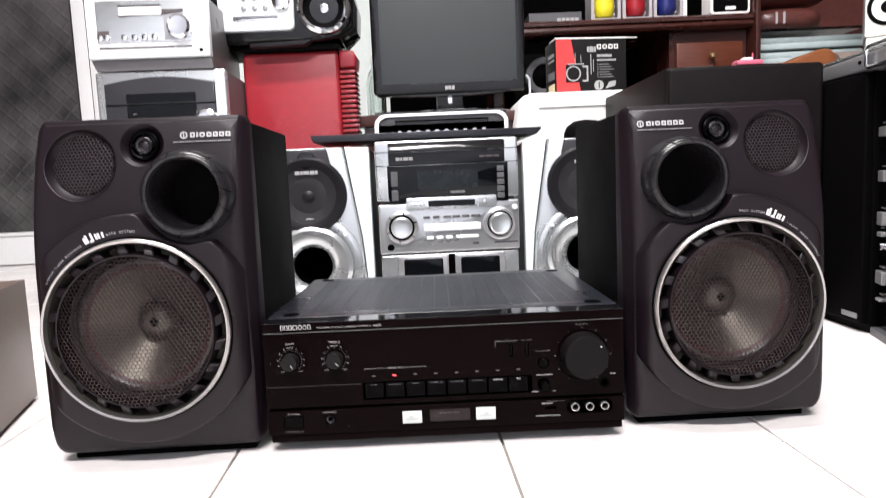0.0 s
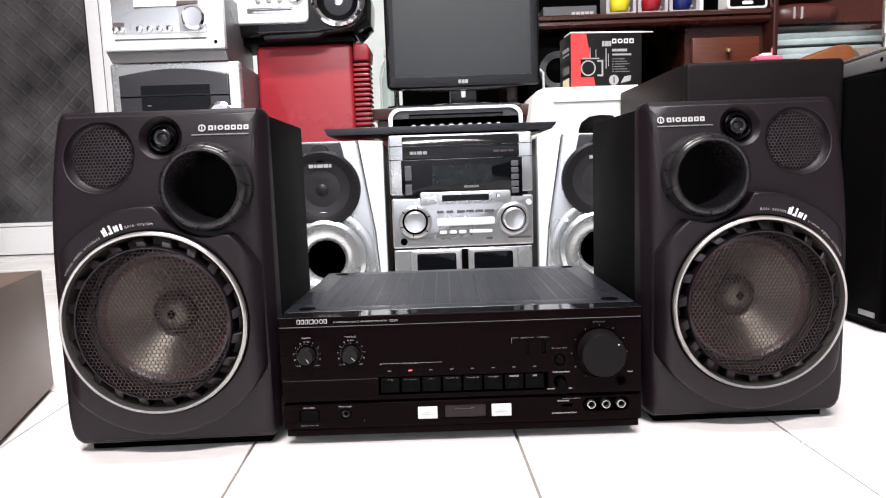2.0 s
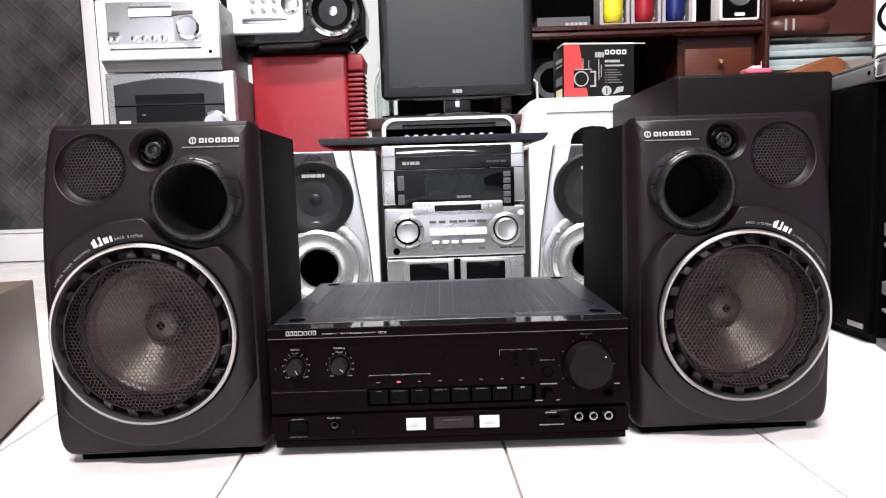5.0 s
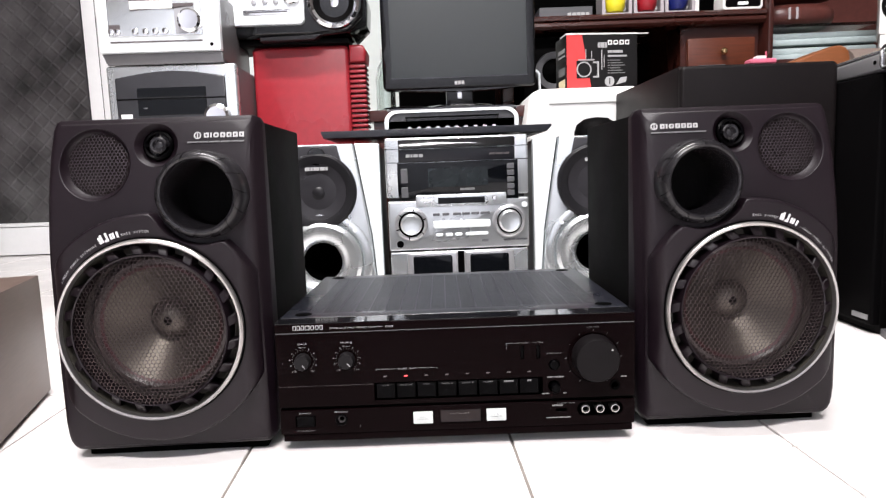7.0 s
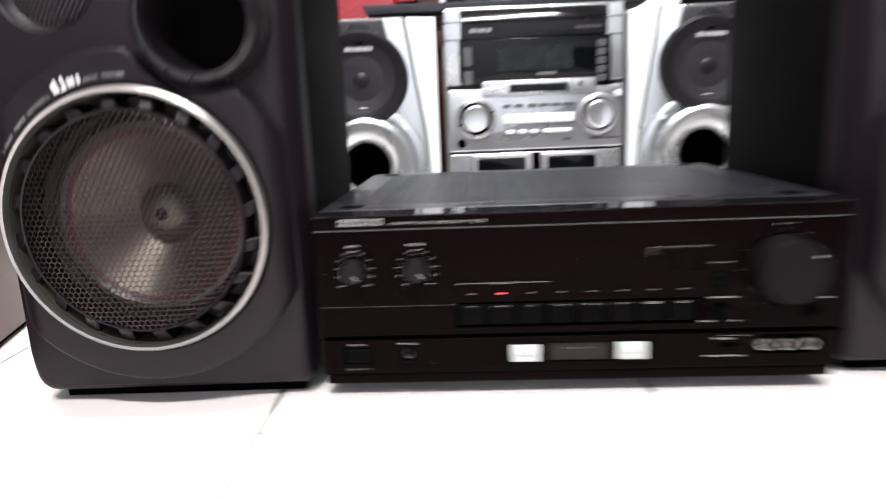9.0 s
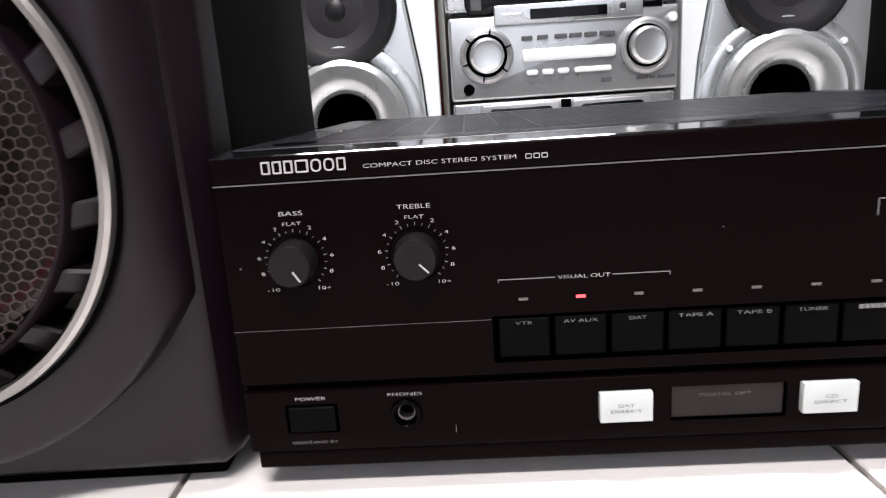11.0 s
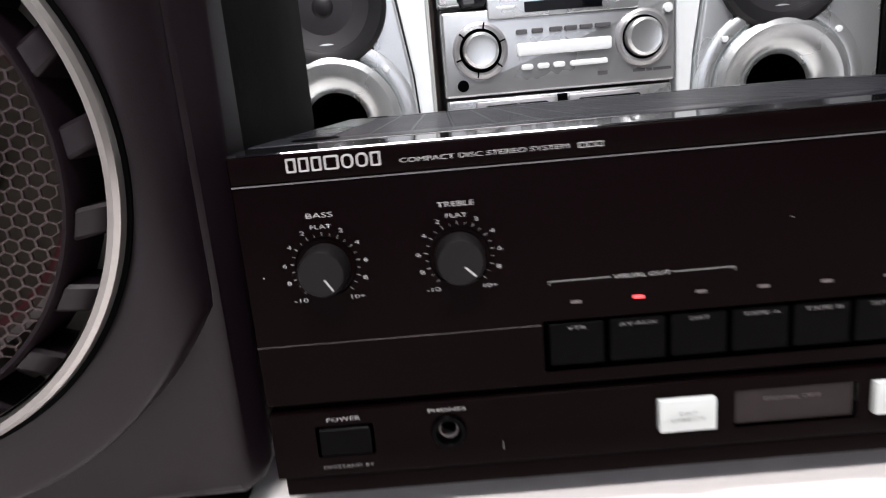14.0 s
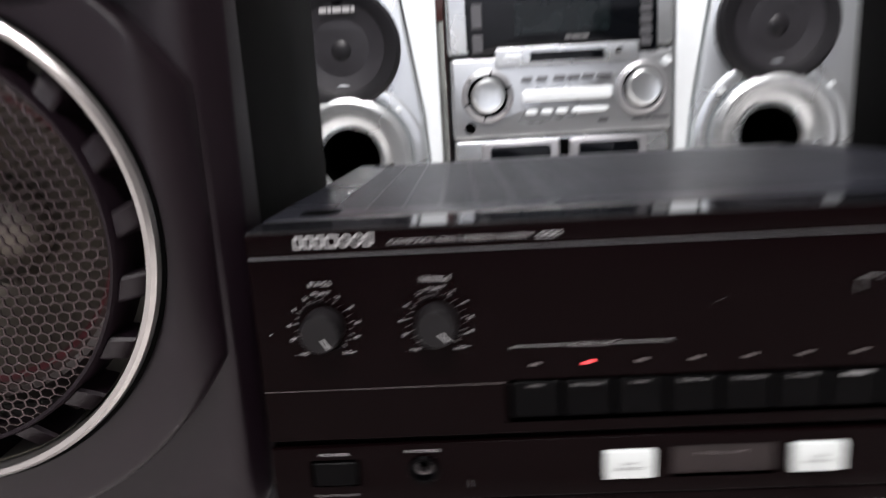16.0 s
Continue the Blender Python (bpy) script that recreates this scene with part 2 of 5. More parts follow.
def add_panel(bm, outline, y_front, y_back, fillet=0.0, holes=(), close_back=False, steps=3):
    """A slab with the outline (x, z), filleted at the front; holes are outlines that go through the front face."""
    rings = []
    for k in range(steps + 1) if fillet else (0,):
        a = math.pi / 2 * k / steps if fillet else 0
        d, y = fillet * (1 - math.sin(a)), y_front + fillet * (1 - math.cos(a))
        rings.append([bm.verts.new((x, y, z)) for x, z in (inset(outline, d) if d > 1e-6 else outline)])
    rings.append([bm.verts.new((x, y_back, z)) for x, z in outline])
    n = len(outline)
    for r0, r1 in zip(rings, rings[1:]):
        for i in range(n):
            bm.faces.new((r0[i], r0[(i + 1) % n], r1[(i + 1) % n], r1[i]))
    if holes:
        es = [bm.edges.get((rings[0][i], rings[0][(i + 1) % n])) for i in range(n)]
        for h in holes:
            vs = [bm.verts.new((x, y_front, z)) for x, z in h]
            es += [bm.edges.new((vs[i], vs[(i + 1) % len(vs)])) for i in range(len(vs))]
        bmesh.ops.triangle_fill(bm, use_beauty=True, use_dissolve=False, edges=es)
    else:
        bm.faces.new(rings[0])
    if close_back:
        bm.faces.new(rings[-1])


def panel(outline, y_front, y_back, fillet=0.0, holes=(), close_back=False, steps=3):
    bm = bmesh.new()
    add_panel(bm, outline, y_front, y_back, fillet, holes, close_back, steps)
    return bm


def add_lathe(bm, cx, cz, profile, n=48, cap=False):
    """Turns the profile of (radius, y) about the axis through (cx, cz) along y."""
    rings = []
    for r, y in profile:
        if r < 1e-6:
            rings.append([bm.verts.new((cx, y, cz))])
        else:
            rings.append([bm.verts.new((cx + r * math.cos(2 * math.pi * i / n), y, cz + r * math.sin(2 * math.pi * i / n))) for i in range(n)])
    for a, b in zip(rings, rings[1:]):
        for i in range(n):
            j = (i + 1) % n
            if len(a) == 1:
                bm.faces.new((a[0], b[i], b[j]))
            elif len(b) == 1:
                bm.faces.new((a[i], a[j], b[0]))
            else:
                bm.faces.new((a[i], a[j], b[j], b[i]))
    if cap and len(rings[-1]) > 1:
        bm.faces.new(rings[-1])


def lathe(cx, cz, profile, n=48, cap=False):
    bm = bmesh.new()
    add_lathe(bm, cx, cz, profile, n, cap)
    return bm


def upright(profile, n=32, cx=0.0, cy=0.0):
    """Turns the profile of (radius, z) about an upright axis."""
    bm = lathe(0, 0, [(r, z) for r, z in profile], n)
    for v in bm.verts:
        v.co = Vector((v.co.x + cx, v.co.z + cy, v.co.y))
    return bm


def hex_mesh(cx, cz, radius, pitch, web, height, depth=0.0008):
    """A honeycomb grille: hexagonal holes with webs between them, on the surface y = height(r)."""
    bm = bmesh.new()
    R, hole = pitch / math.sqrt(3), pitch / math.sqrt(3) - web / 2
    rows = int(radius / (pitch * 0.866)) + 2
    for j in range(-rows, rows + 1):
        for i in range(-rows - 2, rows + 3):
            x, z = (i + 0.5 * (j % 2)) * pitch, j * pitch * 0.866
            if math.hypot(x, z) > radius:
                continue
            a, b, c = [], [], []
            for k in range(6):
                t = math.pi / 6 + math.pi / 3 * k
                for ring, rr, dy in ((a, R, 0), (b, hole, 0), (c, hole, depth)):
                    px, pz = x + rr * math.cos(t), z + rr * math.sin(t)
                    ring.append(bm.verts.new((cx + px, height(math.hypot(px, pz)) + dy, cz + pz)))
            for k in range(6):
                l = (k + 1) % 6
                bm.faces.new((a[k], a[l], b[l], b[k]))
                bm.faces.new((b[k], b[l], c[l], c[k]))
    return bm


def glyph_mesh(words, thin=0.0):
    cu = bpy.data.curves.new("words", "FONT")
    cu.body, cu.size, cu.resolution_u, cu.offset = words, 1.0, 3, -thin
    ob = new("words", cu)
    me = bpy.data.meshes.new_from_object(ob.evaluated_get(bpy.context.evaluated_depsgraph_get()))
    bpy.data.objects.remove(ob)
    bm = bmesh.new()
    bm.from_mesh(me)
    bpy.data.meshes.remove(me)
    return bm


def fit_words(words, x0, x1, z0, z1, y):
    """The words as a mesh on the plane y, filling the given rectangle."""
    bm = glyph_mesh(words, 0.006)
    xs, ys = [v.co.x for v in bm.verts], [v.co.y for v in bm.verts]
    ax, ay = min(xs), min(ys)
    sx, sy = (x1 - x0) / (max(xs) - ax), (z1 - z0) / (max(ys) - ay)
    for v in bm.verts:
        v.co = Vector((x0 + (v.co.x - ax) * sx, y, z0 + (v.co.y - ay) * sy))
    return bm


def words(text, x0, x1, z0, z1, y, parent, material=None):
    zm, half = (z0 + z1) / 2, (z1 - z0) * 0.41
    return part("lettering", fit_words(text, x0, x1, zm - half, zm + half, y), material or M_WHITE_INK, parent, smooth=False)


def plain_mark(shapes, x0, x1, z0, z1, y, parent, material, stroke, name="maker_mark"):
    """A row of plain shapes that stands for a mark: f a frame, w a wide frame, o a ring, i a single bar."""
    wide = {"f": 0.85, "w": 1.25, "o": 1.0, "i": 0.28}
    row = shapes.split()
    gap = 0.25
    k = (x1 - x0) / (sum(wide[c] for c in row) + gap * (len(row) - 1))
    x = x0
    for c in row:
        w = wide[c] * k
        bm = bmesh.new()
        if c == "i":
            add_box(bm, x, x + w, y, y + 0.0006, z0, z1)
        else:
            r = min(w, z1 - z0) * (0.46 if c == "o" else 0.12)
            ri = max(r - stroke, (min(w, z1 - z0) - 2 * stroke) * 0.04)
            add_panel(bm, rounded(x, x + w, z0, z1, r, 5), y, y + 0.0006, 0.0, [rounded(x + stroke, x + w - stroke, z0 + stroke, z1 - stroke, ri, 5)])
        part(name, bm, material, parent, smooth=False)
        x += w + gap * k


def bars(widths, x0, x1, z0, z1, y, parent, material=None, name="lettering_bar", gap=0.22, stroke=0.0):
    """A row of plain bars that stands for a mark or for print that cannot be read."""
    total, x = sum(widths) + gap * (len(widths) - 1), x0
    k = (x1 - x0) / total
    for w in widths:
        bm = bmesh.new()
        if stroke:
            add_panel(bm, [(x, z0), (x + w * k, z0), (x + w * k, z1), (x, z1)], y, y + 0.0006, 0.0, [[(x + stroke, z0 + stroke), (x + w * k - stroke, z0 + stroke), (x + w * k - stroke, z1 - stroke), (x + stroke, z1 - stroke)]])
        else:
            add_box(bm, x, x + w * k, y, y + 0.0006, z0, z1)
        part(name, bm, material or M_WHITE_INK, parent, smooth=False)
        x += (w + gap) * k


def add_tick(bm, cx, cz, r0, r1, angle, w, y, h=0.0004):
    ca, sa = math.cos(angle), math.sin(angle)
    pts = [(r0, -w), (r1, -w), (r1, w), (r0, w)]
    q = [(cx + r * ca - s * sa, cz + r * sa + s * ca) for r, s in pts]
    f = [bm.verts.new((x, y, z)) for x, z in q]
    bk = [bm.verts.new((x, y + h, z)) for x, z in q]
    bm.faces.new(f)
    bm.faces.new(bk)
    for i in range(4):
        bm.faces.new((f[i], f[(i + 1) % 4], bk[(i + 1) % 4], bk[i]))


def tube(points, radius, parent, name, material, label=""):
    cu = bpy.data.curves.new(name, "CURVE")
    cu.dimensions, cu.bevel_depth, cu.bevel_resolution = "3D", radius, 3
    sp = cu.splines.new("POLY")
    sp.points.add(len(points) - 1)
    for p, co in zip(sp.points, points):
        p.co = (*co, 1)
    tmp = new(name, cu)
    me = bpy.data.meshes.new_from_object(tmp.evaluated_get(bpy.context.evaluated_depsgraph_get()))
    bpy.data.objects.remove(tmp)
    bm = bmesh.new()
    bm.from_mesh(me)
    bpy.data.meshes.remove(me)
    return part(name, bm, material, parent, label)


# ---------- the room ----------
def slab(name, label, category, bm, material):
    return tagged(part(name, bm, material), label, category, kind="structure")


X0, X1, Y0, Y1, TOP = -2.6, 2.0, -2.6, 2.1, 2.5
floor = slab("floor", "grey grout bed under the glazed floor tiles", "floor", box(X0, X1, Y0, Y1, -0.08, -0.0025), M_GROUT)
slab("ceiling", "plain white painted ceiling", "ceiling", box(X0, X1, Y0, Y1, TOP, TOP + 0.1), M_CEIL)
slab("wall_north", "pale painted wall behind the stacked equipment", "wall", box(X0 - 0.1, X1 + 0.1, Y1, Y1 + 0.1, -0.08, TOP + 0.1), M_WALL)
# unseen south wall, added as a pale reflector behind the view
slab("wall_south", "unseen wall behind the view, pale blue-grey to give the speakers sheen", "wall", box(X0 - 0.1, X1 + 0.1, Y0 - 0.1, Y0, -0.08, TOP + 0.1), M_SHEEN_WALL)
# unseen side walls, added to close the room and darken reflections
slab("wall_west", "unseen side wall, coloured dark brown to keep reflections low", "wall", box(X0 - 0.1, X0, Y0, Y1, -0.08, TOP + 0.1), M_UNSEEN_DARK_WALL)
slab("wall_east", "unseen side wall, coloured dark brown to keep reflections low", "wall", box(X1, X1 + 0.1, Y0, Y1, -0.08, TOP + 0.1), M_UNSEEN_DARK_WALL)

door = thing("door_1", pose(0.025, 2.0, 0), "white aluminium door with a dark patterned glass panel", "door", kind="structure")
part("glass_panel", box(-2.57, -1.43, 0.015, 0.03, 0.12, 2.05), M_DOORGLASS, door, "dark diamond-patterned glass")
part("bottom_rail", box(-2.57, -1.43, 0.0, 0.045, 0.004, 0.118, 0.003), M_ALU, door)
part("glazing_bead", box(-2.57, -1.43, -0.006, 0.014, 0.120, 0.135, 0.003), M_ALU, door)
part("stile", box(-1.428, -1.372, -0.004, 0.045, 0.004, 2.1, 0.004), M_ALU, door)
part("door_jamb", box(-1.368, -1.300, -0.016, 0.06, 0.0, 2.14, 0.004), M_ALU, door)
# added dark grey strips draw the seam lines between the door parts
part("gasket", box(-1.3735, -1.3675, -0.0085, 0.03, 0.0, 2.1), M_GREY_D, door, "dark grey strip standing for a door seam")
part("gasket", box(-1.4322, -1.4278, -0.0045, 0.03, 0.136, 2.05), M_GREY_D, door, "dark grey strip standing for a door seam")
part("gasket", box(-1.3020, -1.2960, -0.0200, 0.03, 0.0, 2.1), M_GREY_D, door, "dark grey strip standing for a door seam")
part("jamb_lip", box(-1.297, -1.27, -0.03, 0.07, 0.0, 2.14, 0.003), M_ALU, door)


# ---------- loudspeakers ----------
def moulded_outline(s):
    """Front outline: the inner side upright, the outer side bulging, all corners rounded. s: +1 where the outer side is to the left."""
    H0, H1 = 0.0105, 0.3425
    inner = [(0.104, H0 + 0.008), (0.104, H1 - 0.008), (0.101, H1 - 0.002), (0.096, H1)]
    outer = [(-0.091, H1), (-0.0955, H1 - 0.002), (-0.0985, H1 - 0.010)]
    for i in range(1, 12):
        z = H1 - 0.010 - (H1 - 0.010 - 0.040) * i / 11
        outer.append((-0.0985 - 0.0085 * math.sin(min((H1 - z) / 0.20, 1.0) * math.pi / 2), z))
    outer += [(-0.1058, 0.028), (-0.1042, 0.0205), (-0.1008, 0.0148), (-0.0955, 0.0113), (-0.0895, H0)]
    base = [(0.096, H0), (0.1015, H0 + 0.0025)]
    pts = inner + outer + base
    if s < 0:
        pts = [(-x, z) for x, z in reversed(pts)]
    return pts


def swell(x, z, s):
    """How far the moulded front falls back from its middle: gently all over, faster at the top and at the inner edge."""
    y = 0.004 * (x / 0.1) ** 2 + 0.0220 * max(0.0, (z - 0.185) / 0.1575) ** 2.2
    return y + 0.011 * max(0.0, (x * s - 0.0900) / 0.0140) ** 2


def shaped(bm, s, cuts=0):
    if cuts:
        bmesh.ops.subdivide_edges(bm, edges=[e for e in bm.edges if e.verts[0].co.y < 1e-5 and e.verts[1].co.y < 1e-5], cuts=cuts, use_grid_fill=True)
    for v in bm.verts:
        v.co.y += swell(v.co.x, v.co.z, s) * max(0.0, 1 - max(v.co.y, 0) / 0.045)
    return bm


def loudspeaker(m, s, label):
    sp = thing("loudspeaker", m, label, "speaker", "pair of black loudspeakers")
    wx, wz = -0.003 * s, 0.1372 if s > 0 else 0.1345
    mx, mz, tx, tz, px, pz = -0.0555 * s, 0.298, 0.0045 * s, 0.3150, 0.0505 if s > 0 else -0.0465, 0.2655
    outline = moulded_outline(s)
    holes = [circle(wx, wz, 0.0845, 64), circle(mx, mz, 0.0348), circle(tx, tz, 0.0205, 40), circle(px, pz, 0.0325)]
    part("front_moulding", shaped(panel(outline, 0.0, 0.045, 0.0055, holes, False, 6), s, 3), M_BAFFLE, sp)
    part("cabinet", box(-0.099, 0.099, 0.046, 0.242, 0.0106, 0.338, 0.003), M_VINYL, sp, "black wood-grain vinyl cabinet")
    part("plinth", box(-0.092, 0.092, 0.018, 0.232, 0.0, 0.0103, 0.002), M_DARK, sp)
    # raised round plate about the woofer, cut off at the sides
    pl = bmesh.new()
    # it stops short at the inner and the outer side of the front, and its rim is rolled over
    rims = []
    for k in range(128):
        t = 2 * math.pi * k / 128
        c = math.cos(t) * s
        rim = min(0.1125, (0.0965 + 0.003) / c if c > 0.05 else 9.0, (0.0985 - 0.003) / -c if c < -0.05 else 9.0)
        # notched where the port stands
        ax, az = px - wx, pz - wz
        along_ray, off = ax * math.cos(t) + az * math.sin(t), ax * math.sin(t) - az * math.cos(t)
        if along_ray > 0 and abs(off) < 0.0475:
            rim = min(rim, along_ray - math.sqrt(0.0475 ** 2 - off ** 2))
        rims.append(max(rim, 0.0875))
    steps = [0, 0.2, 0.4, 0.55, 0.68, 0.78, 0.86, 0.92, 0.962, 0.985, 1.0, 1.0]
    drop = [0, 0, 0, 0, 0, 0, 0, 0, 0.0005, 0.0015, 0.0034, 0.026]
    rows = []
    for f, d in zip(steps, drop):
        row = []
        for k in range(128):
            t = 2 * math.pi * k / 128
            r = 0.0845 + (rims[k] - 0.0845) * f
            x, z = wx + r * math.cos(t), wz + r * math.sin(t)
            u = x * s
            y = -0.0140 + d + 0.016 * max(0.0, (u - 0.0830) / 0.0135) ** 2 + 0.0135 * max(0.0, (-0.080 - u) / 0.0185) ** 2
            row.append(pl.verts.new((x, y, z)))
        rows.append(row)
    for r0, r1 in zip(rows, rows[1:]):
        for k in range(128):
            pl.faces.new((r0[k], r0[(k + 1) % 128], r1[(k + 1) % 128], r1[k]))
    part("woofer_plate", pl, M_BAFFLE, sp)
    # woofer
    woof = lambda profile, n: lathe(wx, wz, [(0.99 * q, y - 0.002) for q, y in profile], n)
    part("woofer_well", woof([(0.0846, -0.015), (0.0840, 0.020), (0.0760, 0.0205), (0.0730, 0.024)], 64), M_WELL, sp)
    ring = [(0.0850, -0.010), (0.0858, -0.0170), (0.0864, -0.0192), (0.0884, -0.0196), (0.0897, -0.0180), (0.0900, -0.0130)]
    part("trim_ring", woof(ring, 96), M_RING, sp, "brushed silver trim ring")
    # black band that paints the shadow line round the trim ring
    part("groove", woof([(0.0901, -0.0150), (0.0914, -0.0146), (0.0916, -0.0139)], 96), M_DARK, sp)
    part("gap_floor", woof([(0.0760, 0.0020), (0.0815, 0.0040)], 72), M_WELL, sp, "olive-brown card behind the vanes")
    vane = bmesh.new()
    add_box(vane, 0.0740, 0.0844, -0.0190, 0.006, -0.0048, 0.0048, 0.0012, 1)
    for v in vane.verts:
        k = (v.co.x - 0.0740) / 0.0104
        v.co.z += 0.004 * k
        v.co.y += 0.004 * k if v.co.y < 0 else 0.0
    first = None
    for i in range(20):
        turn = pose(wx, 0, wz, 0, -i * 18 - 4 * s, 0)
        if first is None:
            first = part("vane", vane, M_BAFFLE, sp)
            first.matrix_local = turn
        else:
            o = new("vane", first.data)
            o.parent = sp
            o.matrix_local = turn
    part("grille_rim", woof([(0.0757, 0.006), (0.0755, -0.0175), (0.0748, -0.0192), (0.0735, -0.0188), (0.0730, -0.006)], 72), M_BAFFLE, sp)
    part("woofer_grille", hex_mesh(wx, wz, 0.0721, 0.0041, 0.00066, lambda r: -0.0170 - 0.0100 * math.sqrt(max(0.0, 1 - (r / 0.0755) ** 4))), M_MESH, sp, "dark honeycomb metal grille", False)
    cone = [(0.0583, 0.0110), (0.050, 0.0172), (0.040, 0.0242), (0.0215, 0.0370)]
    part("surround", woof([(0.0740, 0.0180), (0.0705, 0.0110), (0.0665, 0.0068), (0.0635, 0.0066), (0.0608, 0.0090)], 72), M_SURROUND, sp, "dark grey-brown rubber surround")
    part("cone_edge", woof([(0.0610, 0.0088), (0.0597, 0.0102), (0.0582, 0.0112)], 72), M_CONE_EDGE, sp, "dark red glued edge")
    part("cone", woof(cone, 72), M_CONE, sp, "grey-brown cone")
    part("dust_cap", woof([(0.0216, 0.0371), (0.0206, 0.0340), (0.0165, 0.0288), (0.0105, 0.0256), (0.0048, 0.0245), (0.0046, 0.0262)], 48), M_CONE, sp)
    part("cap_vent", woof([(0.0047, 0.0255), (0.0, 0.0257)], 24), M_DARK, sp, "black vent in the dust cap")
    # mid driver
    part("mid_recess", shaped(lathe(mx, mz, [(0.0356, -0.0005), (0.0348, 0.0), (0.0330, 0.007), (0.0302, 0.0115)], 56), s), M_BAFFLE, sp)
    part("mid_grille", shaped(hex_mesh(mx, mz, 0.0292, 0.0036, 0.0008, lambda r: 0.0105 - 0.004 * (1 - (r / 0.030) ** 2)), s), M_MID_MESH, sp, "purplish grey honeycomb grille", False)
    part("mid_cone", shaped(lathe(mx, mz, [(0.0304, 0.0118), (0.024, 0.017), (0.010, 0.026), (0.009, 0.023), (0.0, 0.020)], 40), s), M_MIDCONE, sp)
    # tweeter
    part("tweeter_recess", shaped(lathe(tx, tz, [(0.0212, -0.0006), (0.0205, 0.0), (0.0180, 0.007), (0.0146, 0.0115)], 48), s), M_BAFFLE, sp)
    tw = bmesh.new()
    add_lathe(tw, tx, tz, [(0.0150, 0.012), (0.0145, 0.006), (0.0128, 0.0045), (0.0112, 0.006), (0.0105, 0.012)], 40)
    for i in range(4):
        add_tick(tw, tx, tz, 0.0080, 0.0122, radians(90 * i), 0.0012, 0.0052, 0.004)
    part("tweeter_guard", shaped(tw, s), M_BUTTON, sp)
    part("tweeter_dome", shaped(lathe(tx, tz, [(0.0146, 0.0135), (0.0092, 0.013), (0.0086, 0.0062), (0.0070, 0.0046), (0.0052, 0.0052), (0.0040, 0.0078), (0.0022, 0.0070), (0.0, 0.0066)], 32), s), M_PORT, sp)
    # bass port
    port = [(0.0430, 0.0120), (0.0428, -0.0045), (0.0422, -0.0090), (0.0408, -0.0130), (0.0388, -0.0158), (0.0364, -0.0170), (0.0344, -0.0164), (0.0332, -0.0140), (0.0327, -0.006), (0.0312, 0.05), (0.0305, 0.14), (0.0, 0.14)]
    pt = part("bass_port", lathe(px, pz, port, 72), M_PORT, sp, "gloss black bass port with notched lip")
    rib = bmesh.new()
    for i in range(14):
        last = None
        for r, y in ((0.0346, -0.0168), (0.0364, -0.0173), (0.0388, -0.0161), (0.0408, -0.0133), (0.0422, -0.0093), (0.0431, -0.0045)):
            a = radians(i * 360 / 14 + 9) - s * 0.16 * (r - 0.0346) / 0.0085
            ca, sa = math.cos(a), math.sin(a)
            pair = [rib.verts.new((px + r * ca - w * sa, y, pz + r * sa + w * ca)) for w in (-0.0004, 0.0004)]
            if last:
                rib.faces.new((last[0], last[1], pair[1], pair[0]))
            last = pair
    part("port_ribs", rib, M_DARK, pt, "fine grooves in the lip")
    # prints: plain bars for the marks, letters where they can be read
    lx0 = 0.041 if s > 0 else -0.0895
    before = set(sp.children)
    em = lathe(lx0 + 0.0038, 0.3230, [(0.0036, -0.0003), (0.0036, -0.0009), (0.0024, -0.0009), (0.0024, -0.0003)], 24)
    add_box(em, lx0 + 0.0033, lx0 + 0.0043, -0.0009, -0.0003, 0.3196, 0.3250)
    part("emblem", em, M_WHITE_INK, sp)
    plain_mark("f i o f f f f", lx0 + 0.0100, lx0 + 0.0485, 0.3206, 0.3254, -0.0009, sp, M_WHITE_INK, 0.0015)
    bars([3, 2.4, 3, 2.6, 3.4], lx0 - 0.006 * (s > 0), lx0 + 0.0485 + 0.008 * (s < 0), 0.3160, 0.3171, -0.0009, sp, M_GREY_INK)
    for o in set(sp.children) - before:
        for v in o.data.vertices:
            v.co.y += swell(v.co.x, v.co.z, s) - 0.0004
    # words that follow the plate's curve
    def along(text, a0, a1, size, material, bold=1.0):
        n = len(text)
        bm = bmesh.new()
        for i, ch in enumerate(text):
            if ch == " ":
                continue
            a = radians(a0 + (a1 - a0) * (i + 0.5) / n)
            g = glyph_mesh(ch)
            xs = [v.co.x for v in g.verts]
            mid = (min(xs) + max(xs)) / 2
            for v in g.verts:
                x, z = (v.co.x - mid) * size * bold, v.co.y * size
                r = 0.0945 + z
                v.co = Vector((wx + r * math.cos(a) + x * math.sin(a), -0.0144, wz + r * math.sin(a) - x * math.cos(a)))
            me = bpy.data.meshes.new("glyph")
            g.to_mesh(me)
            g.free()
            bm.from_mesh(me)
            bpy.data.meshes.remove(me)
        part("lettering", bm, material, sp, smooth=False)
    mark = bmesh.new()
    a_mid = 109 if s > 0 else 66
    for da, low, h in ((6.3, 0.0005, 0.0070), (4.9, 0.0005, 0.0085), (3.0, 0.0, 0.0022), (1.9, 0.0, 0.0085), (-0.4, 0.0005, 0.0060), (-1.9, 0.0005, 0.0060), (-4.2, 0.0005, 0.0060)):
        add_tick(mark, wx, wz, 0.0937 + low, 0.0937 + h, radians(a_mid + da), 0.0010, -0.0146)
    part("series_mark", mark, M_LOGO_INK, sp)
    if s > 0:
        along("LINEAR POWER RESPONSE", 149, 118, 0.0030, M_WHITE_INK)
        along("BASS SYSTEM", 103, 87, 0.0034, M_WHITE_INK, 1.1)
    else:
        along("BASS SYSTEM", 90, 74, 0.0034, M_WHITE_INK, 1.1)
